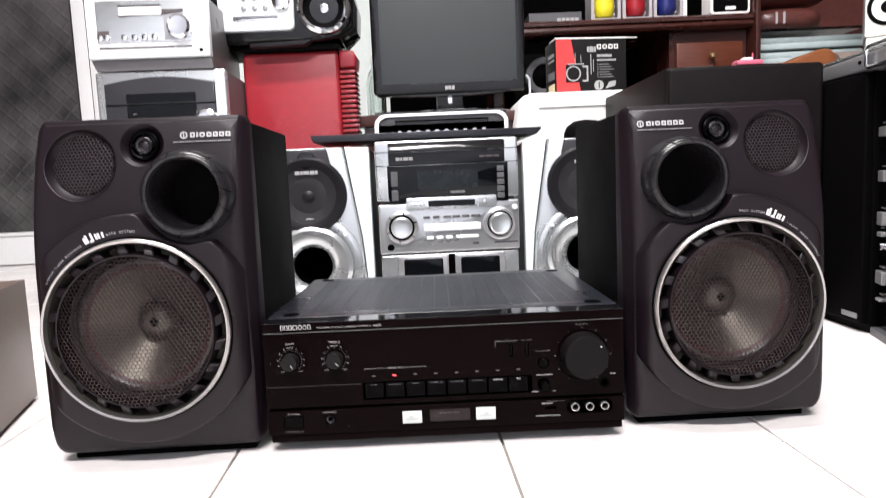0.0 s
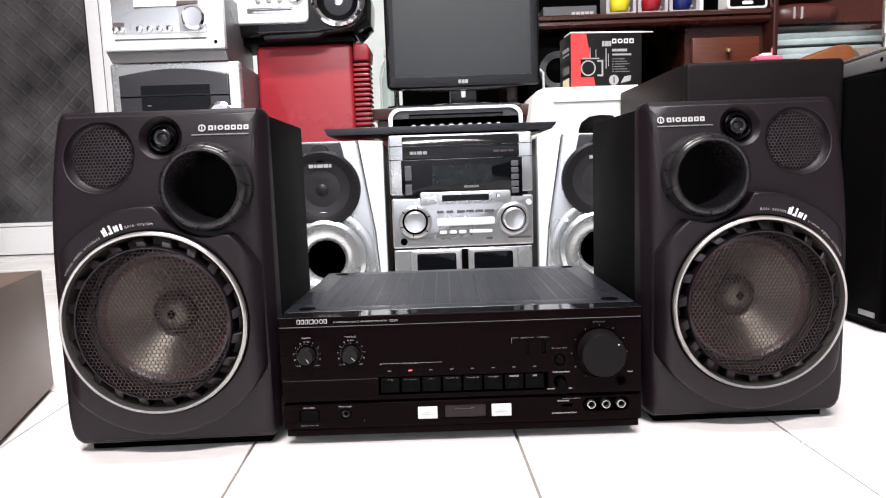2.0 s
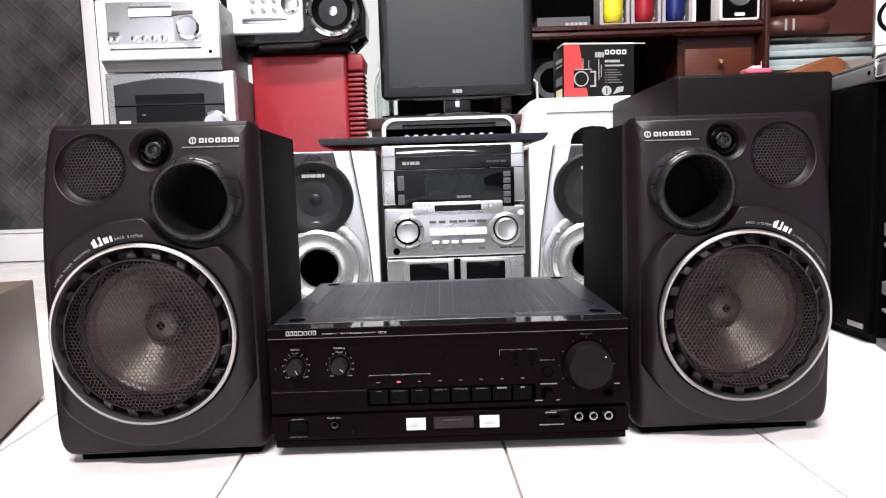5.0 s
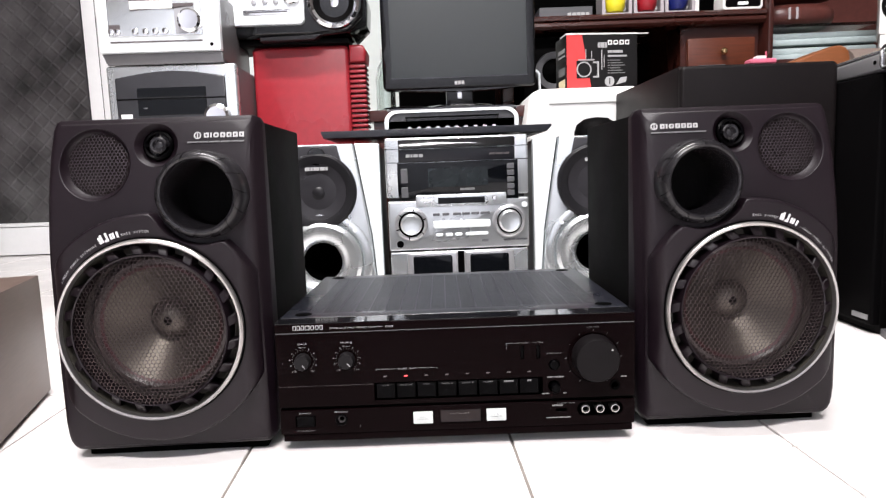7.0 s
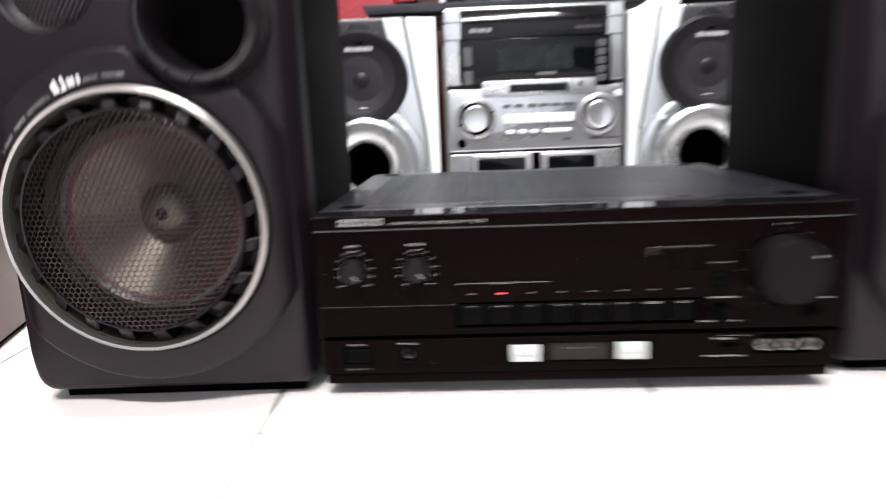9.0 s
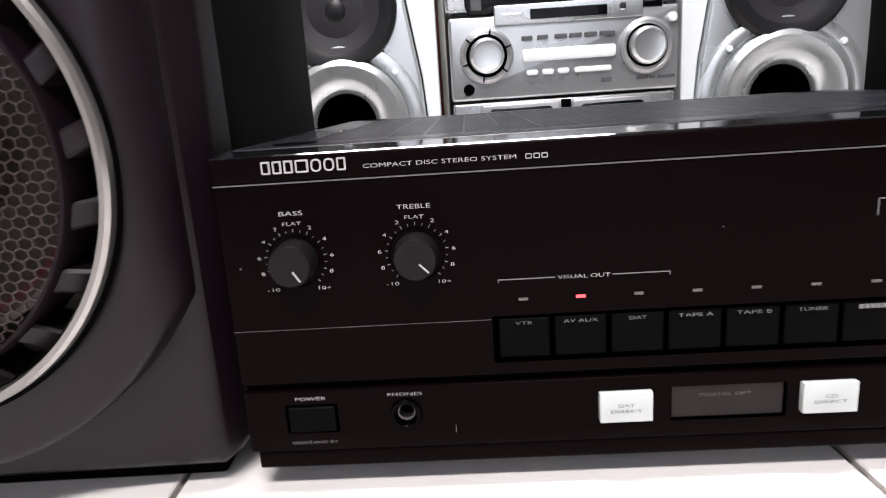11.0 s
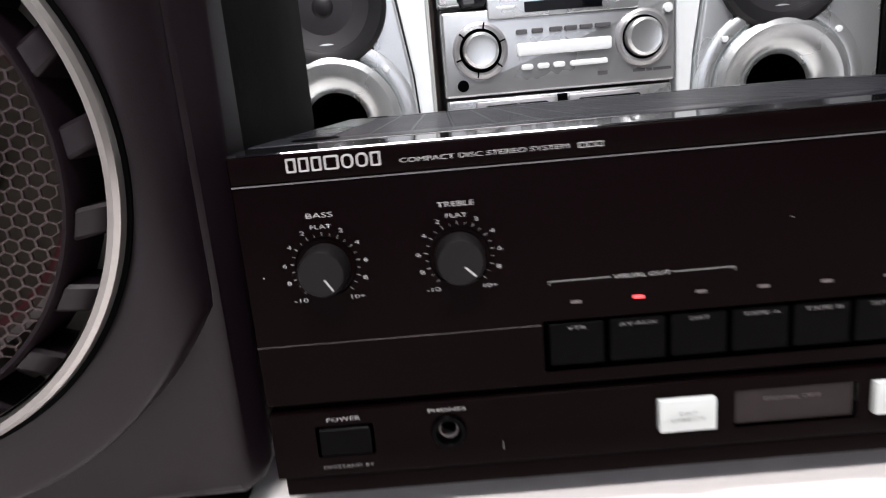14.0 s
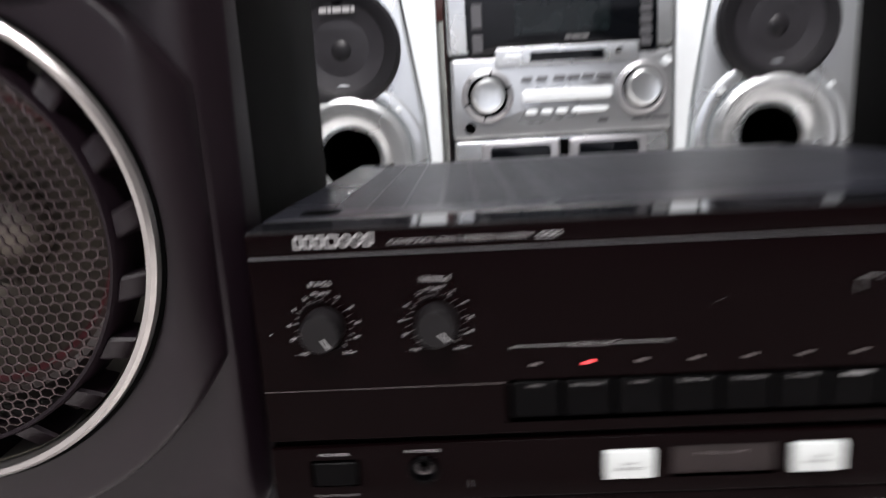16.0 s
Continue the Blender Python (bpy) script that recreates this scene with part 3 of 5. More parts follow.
        along("LINEAR POWER RESPONSE", 59, 28, 0.0030, M_WHITE_INK)
    return sp


loudspeaker(pose(-0.2900, -0.004, 0, 0, 0, 1.5), 1, "black floor-standing loudspeaker with silver-ringed woofer, logo at inner top corner")
loudspeaker(pose(0.2950, 0.020, 0, 0, 0, 1.5) @ Matrix.Scale(0.98, 4), -1, "black loudspeaker with silver-ringed woofer, the mirrored one of the pair")


# ---------- amplifier ----------
def amplifier():
    a = thing("amplifier", pose(0, 0, 0), "black stereo amplifier with large volume knob and white keys", "amplifier")
    cut = [rounded(-0.0832, 0.0872, 0.0518, 0.0702, 0.0008, 2), circle(0.0990, 0.0820, 0.0058, 24), circle(0.0985, 0.0600, 0.0062, 24), circle(0.1600, 0.0590, 0.0050, 24),
           rounded(0.0652, 0.0690, 0.0890, 0.1030, 0.0005, 2), rounded(0.0812, 0.0850, 0.0890, 0.1030, 0.0005, 2)]
    part("upper_panel", panel(rounded(-0.180, 0.180, 0.0470, 0.1235, 0.0008, 2), 0.0, 0.012, 0.0006, cut), M_PANEL, a)
    part("crease_line", box(-0.1798, -0.0836, -0.0004, 0.0002, 0.0689, 0.06900), M_LED_OFF, a)
    part("top_strip", panel(rounded(-0.180, 0.180, 0.1242, 0.1331, 0.0008, 2), -0.0006, 0.012, 0.0008, close_back=True), M_PANEL, a)
    part("silver_line", box(-0.1795, 0.1795, -0.0007, 0.003, 0.1235, 0.1240), M_SILVERLINE, a, "fine silver line")
    low_cut = [rounded(-0.1645, -0.1440, 0.0262, 0.0382, 0.0008, 2), circle(-0.1178, 0.0328, 0.0060, 32), rounded(-0.0180, 0.0245, 0.0250, 0.0388, 0.0006, 2),
               rounded(-0.0452, -0.0246, 0.0258, 0.0386, 0.0006, 2), rounded(0.0290, 0.0498, 0.0262, 0.0392, 0.0006, 2), rounded(0.1215, 0.1680, 0.0280, 0.0420, 0.0065, 6),
               rounded(0.1000, 0.1110, 0.0335, 0.0365, 0.0004, 2)]
    part("lower_panel", panel(rounded(-0.180, 0.180, 0.0185, 0.0440, 0.0008, 2), 0.0, 0.012, 0.0006, low_cut), M_PANEL, a)
    part("groove", box(-0.179, 0.179, 0.004, 0.012, 0.0435, 0.0475), M_DARK, a)
    part("bottom_lip", panel(rounded(-0.178, 0.178, 0.0105, 0.0180, 0.001, 2), 0.0015, 0.014, 0.001, close_back=True), M_PANEL, a)
    # near-black sheet that paints the shade inside the panel cutouts
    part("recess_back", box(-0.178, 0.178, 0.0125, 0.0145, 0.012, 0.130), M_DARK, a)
    # chassis and cover
    part("chassis", box(-0.1765, 0.1765, 0.0148, 0.284, 0.010, 0.1332, 0.001), M_STEEL, a)
    bar = bmesh.new()
    prof = [(-0.0002, 0.1332), (0.0003, 0.1337), (0.0200, 0.1345), (0.0204, 0.1345), (0.0204, 0.1332)]
    r0, r1 = [[bar.verts.new((x, y, z)) for y, z in prof] for x in (-0.1797, 0.1797)]
    for i in range(5):
        bar.faces.new((r0[i], r0[(i + 1) % 5], r1[(i + 1) % 5], r1[i]))
    bar.faces.new(r0)
    bar.faces.new(r1)
    part("front_bar", bar, M_BAR, a, "polished black edge strip above the front", False)
    part("top_cover", panel(rounded(-0.1795, 0.1795, 0.0206, 0.2850, 0.002, 3), 0.0, 0.0045, 0.0010, [rounded(-0.15495, 0.15495, 0.0421, 0.2659, 0.0004, 2)], False), M_STEEL, a).matrix_local = Matrix(((1, 0, 0, 0), (0, 0, 1, 0), (0, -1, 0, 0.1349), (0, 0, 0, 1)))
    column = part("vent_column", box(-0.0074, 0.0074, 0.0420, 0.2660, 0.1334, 0.13470), M_SLOT, a, "finely slotted black steel strip", False)
    rib = part("cover_rib", box(-0.0006, 0.0006, 0.0420, 0.2660, 0.1334, 0.13475), M_STEEL, a, "", False)
    for i in range(19):
        x = -0.1476 + i * 0.0164
        for first in (column, rib):
            if first is rib and i == 18:
                continue
            o = first if i == 0 else new(first.name.split(".")[0], first.data)
            o.parent, o.location.x = a, x + (0.0082 if first is rib else 0.0)
    for x in (-0.158, 0.158):
        for y in (0.036, 0.270):
            part("cover_pad", upright([(0.0090, 0.1350), (0.0085, 0.1353), (0.0, 0.1354)], 24, x, y), M_DARK, a)
    for x in (-0.140, 0.140):
        for y in (0.045, 0.255):
            part("foot", upright([(0.016, 0.0), (0.017, 0.004), (0.016, 0.0105), (0.0, 0.0105)], 24, x, y), M_DARK, a)
    # tone knobs
    for cx, cz, angle in ((-0.1530, 0.0955, -58), (-0.1090, 0.0955, -45)):
        part("knob_well", lathe(cx, cz, [(0.0100, -0.0006), (0.0095, 0.0004), (0.0, 0.0004)], 40), M_DARK, a)
        k = part("tone_knob", lathe(cx, cz, [(0.0080, 0.0), (0.0077, -0.0088), (0.0071, -0.0100), (0.0, -0.0102)], 48), M_KNOB, a, "small charcoal tone knob")
        t = bmesh.new()
        add_tick(t, cx, cz, 0.0020, 0.0065, radians(angle), 0.00028, -0.0105)
        part("pointer_line", t, M_WHITE_INK, k)
        ticks = bmesh.new()
        for i in range(21):
            add_tick(ticks, cx, cz, 0.0104, 0.0113 if i % 2 else 0.0116, radians(90 + (i - 10) * 13.6), 0.00014 if i % 2 == 0 else 0.00009, -0.0003)
        part("scale_ticks", ticks, M_GREY_INK, a)
        name = "BASS" if cx < -0.13 else "TREBLE"
        half = 0.0043 if name == "BASS" else 0.0060
        words(name, cx - half, cx + half, 0.1118, 0.1138, -0.0003, a)
        words("FLAT", cx - 0.0034, cx + 0.0034, 0.1082, 0.1098, -0.0003, a)
        for text, da in (("2", 28), ("4", 56), ("6", 84), ("8", 110), ("2", -28), ("4", -56), ("6", -84), ("8", -110)):
            an = radians(90 - da)
            x, z = cx + 0.0134 * math.cos(an), cz + 0.0134 * math.sin(an)
            words(text, x - 0.0007, x + 0.0007, z - 0.0008, z + 0.0008, -0.0003, a)
        words("-10", cx - 0.0118, cx - 0.0072, cz - 0.0116, cz - 0.0100, -0.0003, a)
        words("10+", cx + 0.0072, cx + 0.0118, cz - 0.0116, cz - 0.0100, -0.0003, a)
    # marks along the top strip
    plain_mark("f f f w o o f", -0.1612, -0.1313, 0.1271, 0.1316, -0.0012, a, M_WHITE_INK, 0.00062)
    words("COMPACT DISC STEREO SYSTEM", -0.1253, -0.0722, 0.1272, 0.1290, -0.0012, a)
    plain_mark("f f f", -0.0690, -0.0614, 0.1271, 0.1288, -0.0012, a, M_WHITE_INK, 0.00028, "model_mark")
    # selector keys
    key_bm = box(-0.0095, 0.0095, 0.0008, 0.0100, 0.0532, 0.0686, 0.0005, 1)
    key = part("selector_key", key_bm, M_BUTTON, a)
    led_bm = box(-0.0017, 0.0017, -0.0004, 0.0015, 0.0758, 0.0768)
    led = part("indicator", led_bm, M_LED_OFF, a)
    for i in range(8):
        x = -0.0716 + i * 0.02075
        if i == 0:
            key.location.x = led.location.x = x
        else:
            o = new("selector_key", key.data)
            o.parent, o.location.x = a, x
            if i == 1:
                lit = part("lit_indicator", box(x - 0.0017, x + 0.0017, -0.0004, 0.0015, 0.0758, 0.0768), M_LED_ON, a, "lit red indicator")
            else:
                o = new("indicator", led.data)
                o.parent, o.location.x = a, x
        if i < 6:
            text = ("VTR", "AV AUX", "DAT", "TAPE A", "TAPE B", "TUNER")[i]
            half = 0.00105 * len(text)
            words(text, x - half, x + half, 0.0660, 0.0676, 0.0005, a, M_GREY_INK)
        else:
            bars([1] * (5 if i == 6 else 2), x - (0.0048 if i == 6 else 0.002), x + (0.0048 if i == 6 else 0.002), 0.0660, 0.0676, 0.0003, a, M_GREY_INK)
    for x0, x1, z0, z1 in ((-0.0805, -0.0600, 0.0838, 0.0841), (-0.0395, -0.0190, 0.0838, 0.0841), (-0.0805, -0.0802, 0.0828, 0.0838), (-0.0193, -0.0190, 0.0828, 0.0838),
                           (0.0510, 0.0580, 0.1058, 0.1061), (0.0510, 0.0513, 0.1000, 0.1058), (0.1010, 0.1190, 0.0418, 0.0420)):
        part("printed_line", box(x0, x1, -0.0004, 0.0002, z0, z1), M_GREY_INK, a, smooth=False)
    words("VISUAL OUT", -0.0590, -0.0402, 0.0831, 0.0848, -0.0003, a)
    words("SURROUND", 0.0595, 0.0735, 0.1052, 0.1067, -0.0003, a, M_GREY_INK)
    words("MUTING", 0.0775, 0.0880, 0.1052, 0.1067, -0.0003, a, M_GREY_INK)
    words("BALANCE", 0.0915, 0.1062, 0.0935, 0.0950, -0.0003, a, M_GREY_INK)
    words("VOLUME", 0.1318, 0.1442, 0.1188, 0.1204, -0.0003, a, M_GREY_INK)
    bars([3, 5], 0.0915, 0.1085, 0.0690, 0.0702, -0.0003, a, M_GREY_INK)
    bars([1], 0.0860, 0.0935, 0.0520, 0.0531, -0.0003, a, M_GREY_INK)
    bars([1], 0.1075, 0.1110, 0.0520, 0.0531, -0.0003, a, M_GREY_INK)
    bars([1], 0.1660, 0.1715, 0.0672, 0.0684, -0.0003, a, M_GREY_INK)
    bars([2, 4], 0.0960, 0.1075, 0.0390, 0.0404, -0.0003, a, M_GREY_INK)
    bars([5, 5], 0.0900, 0.1150, 0.0265, 0.0276, -0.0003, a, M_GREY_INK)
    # volume and small controls
    part("knob_well", lathe(0.1385, 0.0885, [(0.0255, -0.0006), (0.0245, 0.0003), (0.0, 0.0003)], 64), M_DARK, a)
    v = part("volume_knob", lathe(0.1385, 0.0903, [(0.0222, 0.0), (0.0218, -0.0180), (0.0208, -0.0200), (0.0, -0.0204)], 72), M_KNOB_BLACK, a, "large round black volume knob")
    part("volume_dot", lathe(0.1525, 0.1010, [(0.0009, -0.0200), (0.0009, -0.0207), (0.0, -0.0207)], 16), M_WHITE_INK, v)
    ticks = bmesh.new()
    for i in range(11):
        add_tick(ticks, 0.1385, 0.0885, 0.0268, 0.0285, radians(90 + (i - 5) * 30), 0.00018, -0.0003)
    part("scale_ticks", ticks, M_GREY_INK, a)
    part("surround_key", box(0.0656, 0.0686, 0.0012, 0.011, 0.0894, 0.1026, 0.0004, 1), M_BUTTON, a)
    part("muting_key", box(0.0816, 0.0846, 0.0012, 0.011, 0.0894, 0.1026, 0.0004, 1), M_BUTTON, a)
    part("balance_knob", lathe(0.0990, 0.0820, [(0.0050, 0.010), (0.0049, -0.0010), (0.0042, -0.0018), (0.0, -0.0018)], 32), M_BUTTON, a)
    part("mixing_knob", lathe(0.0995, 0.0592, [(0.0048, 0.010), (0.0046, -0.0070), (0.0040, -0.0080), (0.0, -0.0080)], 32), M_BUTTON, a)
    part("front_socket", lathe(0.1600, 0.0590, [(0.0054, -0.0008), (0.0046, -0.001), (0.0032, 0.0), (0.003, 0.011), (0.0, 0.011)], 32), M_DARK, a)
    for x in (0.1300, 0.1448, 0.1600):
        j = part("phono_socket", lathe(x, 0.0348, [(0.0042, 0.010), (0.0042, -0.0012), (0.0033, -0.0015), (0.0030, 0.0), (0.0028, 0.009)], 32), M_RING, a, "silver-rimmed phono socket")
        part("socket_core", lathe(x, 0.0348, [(0.0029, 0.003), (0.0, 0.003)], 20), M_DARK, j)
    # lower row
    part("power_button", box(-0.1632, -0.1452, -0.0012, 0.011, 0.0270, 0.0374, 0.0005, 1), M_BUTTON, a)
    words("POWER", -0.1600, -0.1482, 0.0398, 0.0415, -0.0003, a)
    words("ON/STAND BY", -0.1632, -0.1452, 0.0216, 0.0230, -0.0003, a, M_GREY_INK)
    part("phones_socket", lathe(-0.1178, 0.0328, [(0.0062, -0.0010), (0.0058, -0.0018), (0.0046, -0.0018), (0.0037, -0.0004), (0.0034, 0.011), (0.0, 0.011)], 40), M_BUTTON, a)
    part("socket_contact", lathe(-0.1178, 0.0328, [(0.0036, 0.0015), (0.0034, 0.0012), (0.0029, 0.0014), (0.0028, 0.0060)], 32), M_LED_OFF, a, "dull metal contact ring")
    words("PHONES", -0.1244, -0.1112, 0.0402, 0.0418, -0.0003, a)
    part("scratch", box(-0.0992, -0.0990, -0.0004, 0.0001, 0.0240, 0.0272), M_GREY_INK, a)
    part("dust_speck", box(-0.0012, -0.0008, -0.0004, 0.0001, 0.0989, 0.0992), M_INK_DIM, a)
    part("paint_chip", box(-0.1741, -0.1736, -0.0004, 0.0001, 0.0931, 0.0935), M_WHITE_INK, a)
    for x0, x1, z0, z1, top_word in ((-0.0448, -0.0250, 0.0262, 0.0382, "DAT"), (0.0294, 0.0494, 0.0266, 0.0388, "CD")):
        k = part("direct_key", box(x0, x1, -0.0022, 0.010, z0, z1, 0.0007, 2), M_MILK, a, "glossy white key")
        xm, zm = (x0 + x1) / 2, (z0 + z1) / 2
        hw = 0.0030 if top_word == "DAT" else 0.0022
        words(top_word, xm - hw, xm + hw, zm + 0.0003, zm + 0.0018, -0.0026, k, M_GREY)
        words("DIRECT", xm - 0.0058, xm + 0.0058, zm - 0.0020, zm - 0.0005, -0.0026, k, M_GREY)
    part("window", box(-0.0172, 0.0237, 0.0015, 0.010, 0.0256, 0.0382), M_SMOKE, a, "smoked display window")
    words("DIGITAL OPT", -0.0072, 0.0122, 0.0338, 0.0354, 0.0011, a, M_LED_OFF)
    return a


amplifier()


# ---------- silver midi system behind the amplifier ----------
def midi_system():
    a = thing("midi_system", pose(0.021, 0.520, 0, 0, 0, 2.5), "silver stereo midi system with display and two knobs, on the floor", "stereo system")
    W, H = 0.127, 0.341
    part("body", box(-W + 0.004, W - 0.004, 0.022, 0.34, 0.0, H - 0.004, 0.003), M_GREY, a)
    part("front_upper", panel(rounded(-W, W, 0.236, H, 0.004, 3), 0.0, 0.025, 0.003), M_SILVER, a)
    lid = panel(rounded(-0.103, 0.103, 0.3215, 0.3380, 0.003, 4), -0.010, 0.002, 0.001)
    for v in lid.verts:
        if v.co.y < 0.001:
            v.co.y += (v.co.z - 0.3215) * 0.41
    part("tray_lid", lid, M_GLOSS, a, "gloss black sloping disc tray lid")
    part("tray_band", panel(rounded(-0.103, 0.103, 0.2985, 0.3205, 0.002, 3), -0.004, 0.002, 0.001), M_TRAY, a, "dark grey tray front")
    bars([1, 0.5, 1.2, 1], -0.090, -0.060, 0.3065, 0.3118, -0.0052, a, name="maker_mark")
    bars([1, 1.3, 1], 0.058, 0.093, 0.3070, 0.3105, -0.0050, a, M_LED_OFF)
    disp = [(-0.101, 0.232), (-0.078, 0.232), (-0.072, 0.240), (0.082, 0.240), (0.086, 0.228), (0.108, 0.228), (0.108, 0.297), (-0.106, 0.297), (-0.106, 0.240)]
    part("display_panel", panel(disp, -0.005, 0.002, 0.0015), M_DISPLAY, a, "gloss black display panel")
    part("lcd_window", box(-0.052, 0.054, -0.0062, -0.004, 0.253, 0.286), M_LCD, a)
    # no print here: grey bars paint the pale reflection on the display glass
    bars([2, 3, 2], 0.004, 0.030, 0.2460, 0.2500, -0.0058, a, M_GREY_INK)
    for i in range(5):
        part("side_key", box(0.088, 0.101, -0.0068, -0.004, 0.234 + i * 0.0118, 0.2435 + i * 0.0118, 0.0008, 1), M_GREY, a)
    for z0, z1 in ((0.2615, 0.287), (0.236, 0.2545)):
        part("side_key", box(-0.100, -0.088, -0.0068, -0.004, z0, z1, 0.0008, 1), M_GREY, a)
    for z in (0.2975, 0.3212):
        part("seam", box(-W, W, -0.0008, 0.002, z, z + 0.001), M_DARK, a)
    # control face
    part("control_face", panel(rounded(-W + 0.002, W - 0.001, 0.1415, 0.2300, 0.003, 3), -0.004, 0.025, 0.003), M_SILVER_F, a, "satin silver control face")
    part("slot_frame", panel(rounded(-0.075, 0.086, 0.2190, 0.2395, 0.002, 3), -0.0075, 0.0, 0.0012), M_SILVER, a)
    part("tape_slot", box(-0.036, 0.047, -0.0082, -0.004, 0.2232, 0.2338), M_DISPLAY, a)
    part("slot_key", box(0.060, 0.068, -0.0092, -0.004, 0.2265, 0.2345, 0.0012, 1), M_CHROME, a)
    part("slot_key", box(-0.066, -0.046, -0.0085, -0.004, 0.2285, 0.2315, 0.0008, 1), M_PALE_SILVER, a)
    for cx, r in ((-0.0850, 0.0185), (0.0905, 0.0195)):
        part("knob_ring", lathe(cx, 0.1885, [(0.0300, -0.003), (0.0292, -0.0085), (0.0262, -0.0100), (0.0225, -0.0075), (0.0200, -0.005)], 56), M_SILVER_D, a)
        # black ring that paints the shaded gap at the knob's base
        part("knob_gap", lathe(cx, 0.1885, [(0.0226, -0.0078), (0.0190, -0.0062)], 56), M_DARK, a)
        k = part("control_knob", lathe(cx, 0.1885, [(r + 0.001, -0.004), (r, -0.0150), (r - 0.003, -0.0180), (r - 0.006, -0.0172), (0.0, -0.0165)], 56), M_SILVER, a, "round silver control knob")
        if cx < 0:
            for i in range(6):
                t = bmesh.new()
                add_tick(t, cx, 0.1885, 0.0215, 0.0285, radians(i * 60 + 20), 0.0008, -0.0102, 0.002)
                part("ring_gap", t, M_DARK, a)
    for x, w in ((-0.046, 0.012), (-0.029, 0.012), (-0.010, 0.014), (0.006, 0.014), (0.0225, 0.014), (0.039, 0.017)):
        part("small_key", box(x, x + w, -0.0072, -0.003, 0.2022, 0.2068, 0.0008, 1), M_GREY, a)
    part("wide_key", panel(rounded(-0.046, 0.0565, 0.1795, 0.1925, 0.003, 3), -0.0085, -0.003, 0.0015), M_PALE_SILVER, a)
    for x, w in ((-0.042, 0.013), (-0.0245, 0.013), (-0.0075, 0.013), (0.011, 0.041)):
        part("oval_key", panel(rounded(x, x + w, 0.1648, 0.1705, 0.0026, 3), -0.0072, -0.003, 0.001), M_PALE_SILVER, a)
    part("headphone_socket", lathe(-0.1060, 0.1535, [(0.0064, -0.0035), (0.0058, -0.0054), (0.0, -0.0056)], 28), M_DARK, a)
    part("disc_logo", box(0.041, 0.052, -0.0046, -0.003, 0.1528, 0.1568), M_GREY, a)
    bars([2, 1, 3], 0.080, 0.122, 0.1530, 0.1560, -0.0045, a, M_GREY)
    part("upper_right_key", lathe(0.1185, 0.2165, [(0.0052, -0.003), (0.0048, -0.0072), (0.0, -0.0078)], 24), M_PALE_SILVER, a)
    # cassette doors
    part("deck_face", panel(rounded(-W + 0.003, W - 0.003, 0.020, 0.1385, 0.003, 3), 0.000, 0.025, 0.002), M_SILVER, a)
    for x0, x1 in ((-0.094, -0.004), (0.008, 0.098)):
        d = part("cassette_door", panel(rounded(x0, x1, 0.050, 0.1360, 0.004, 3), -0.006, 0.001, 0.002), M_SILVER_D, a)
        part("cassette_window", panel(rounded(x0 + 0.010, x1 - 0.010, 0.062, 0.1310, 0.004, 3), -0.0075, -0.005, 0.001), M_DISPLAY, d, "dark cassette window")
    part("deck_gap", box(-0.0035, 0.0075, -0.002, 0.002, 0.030, 0.137), M_DARK, a)
    return a


midi_system()


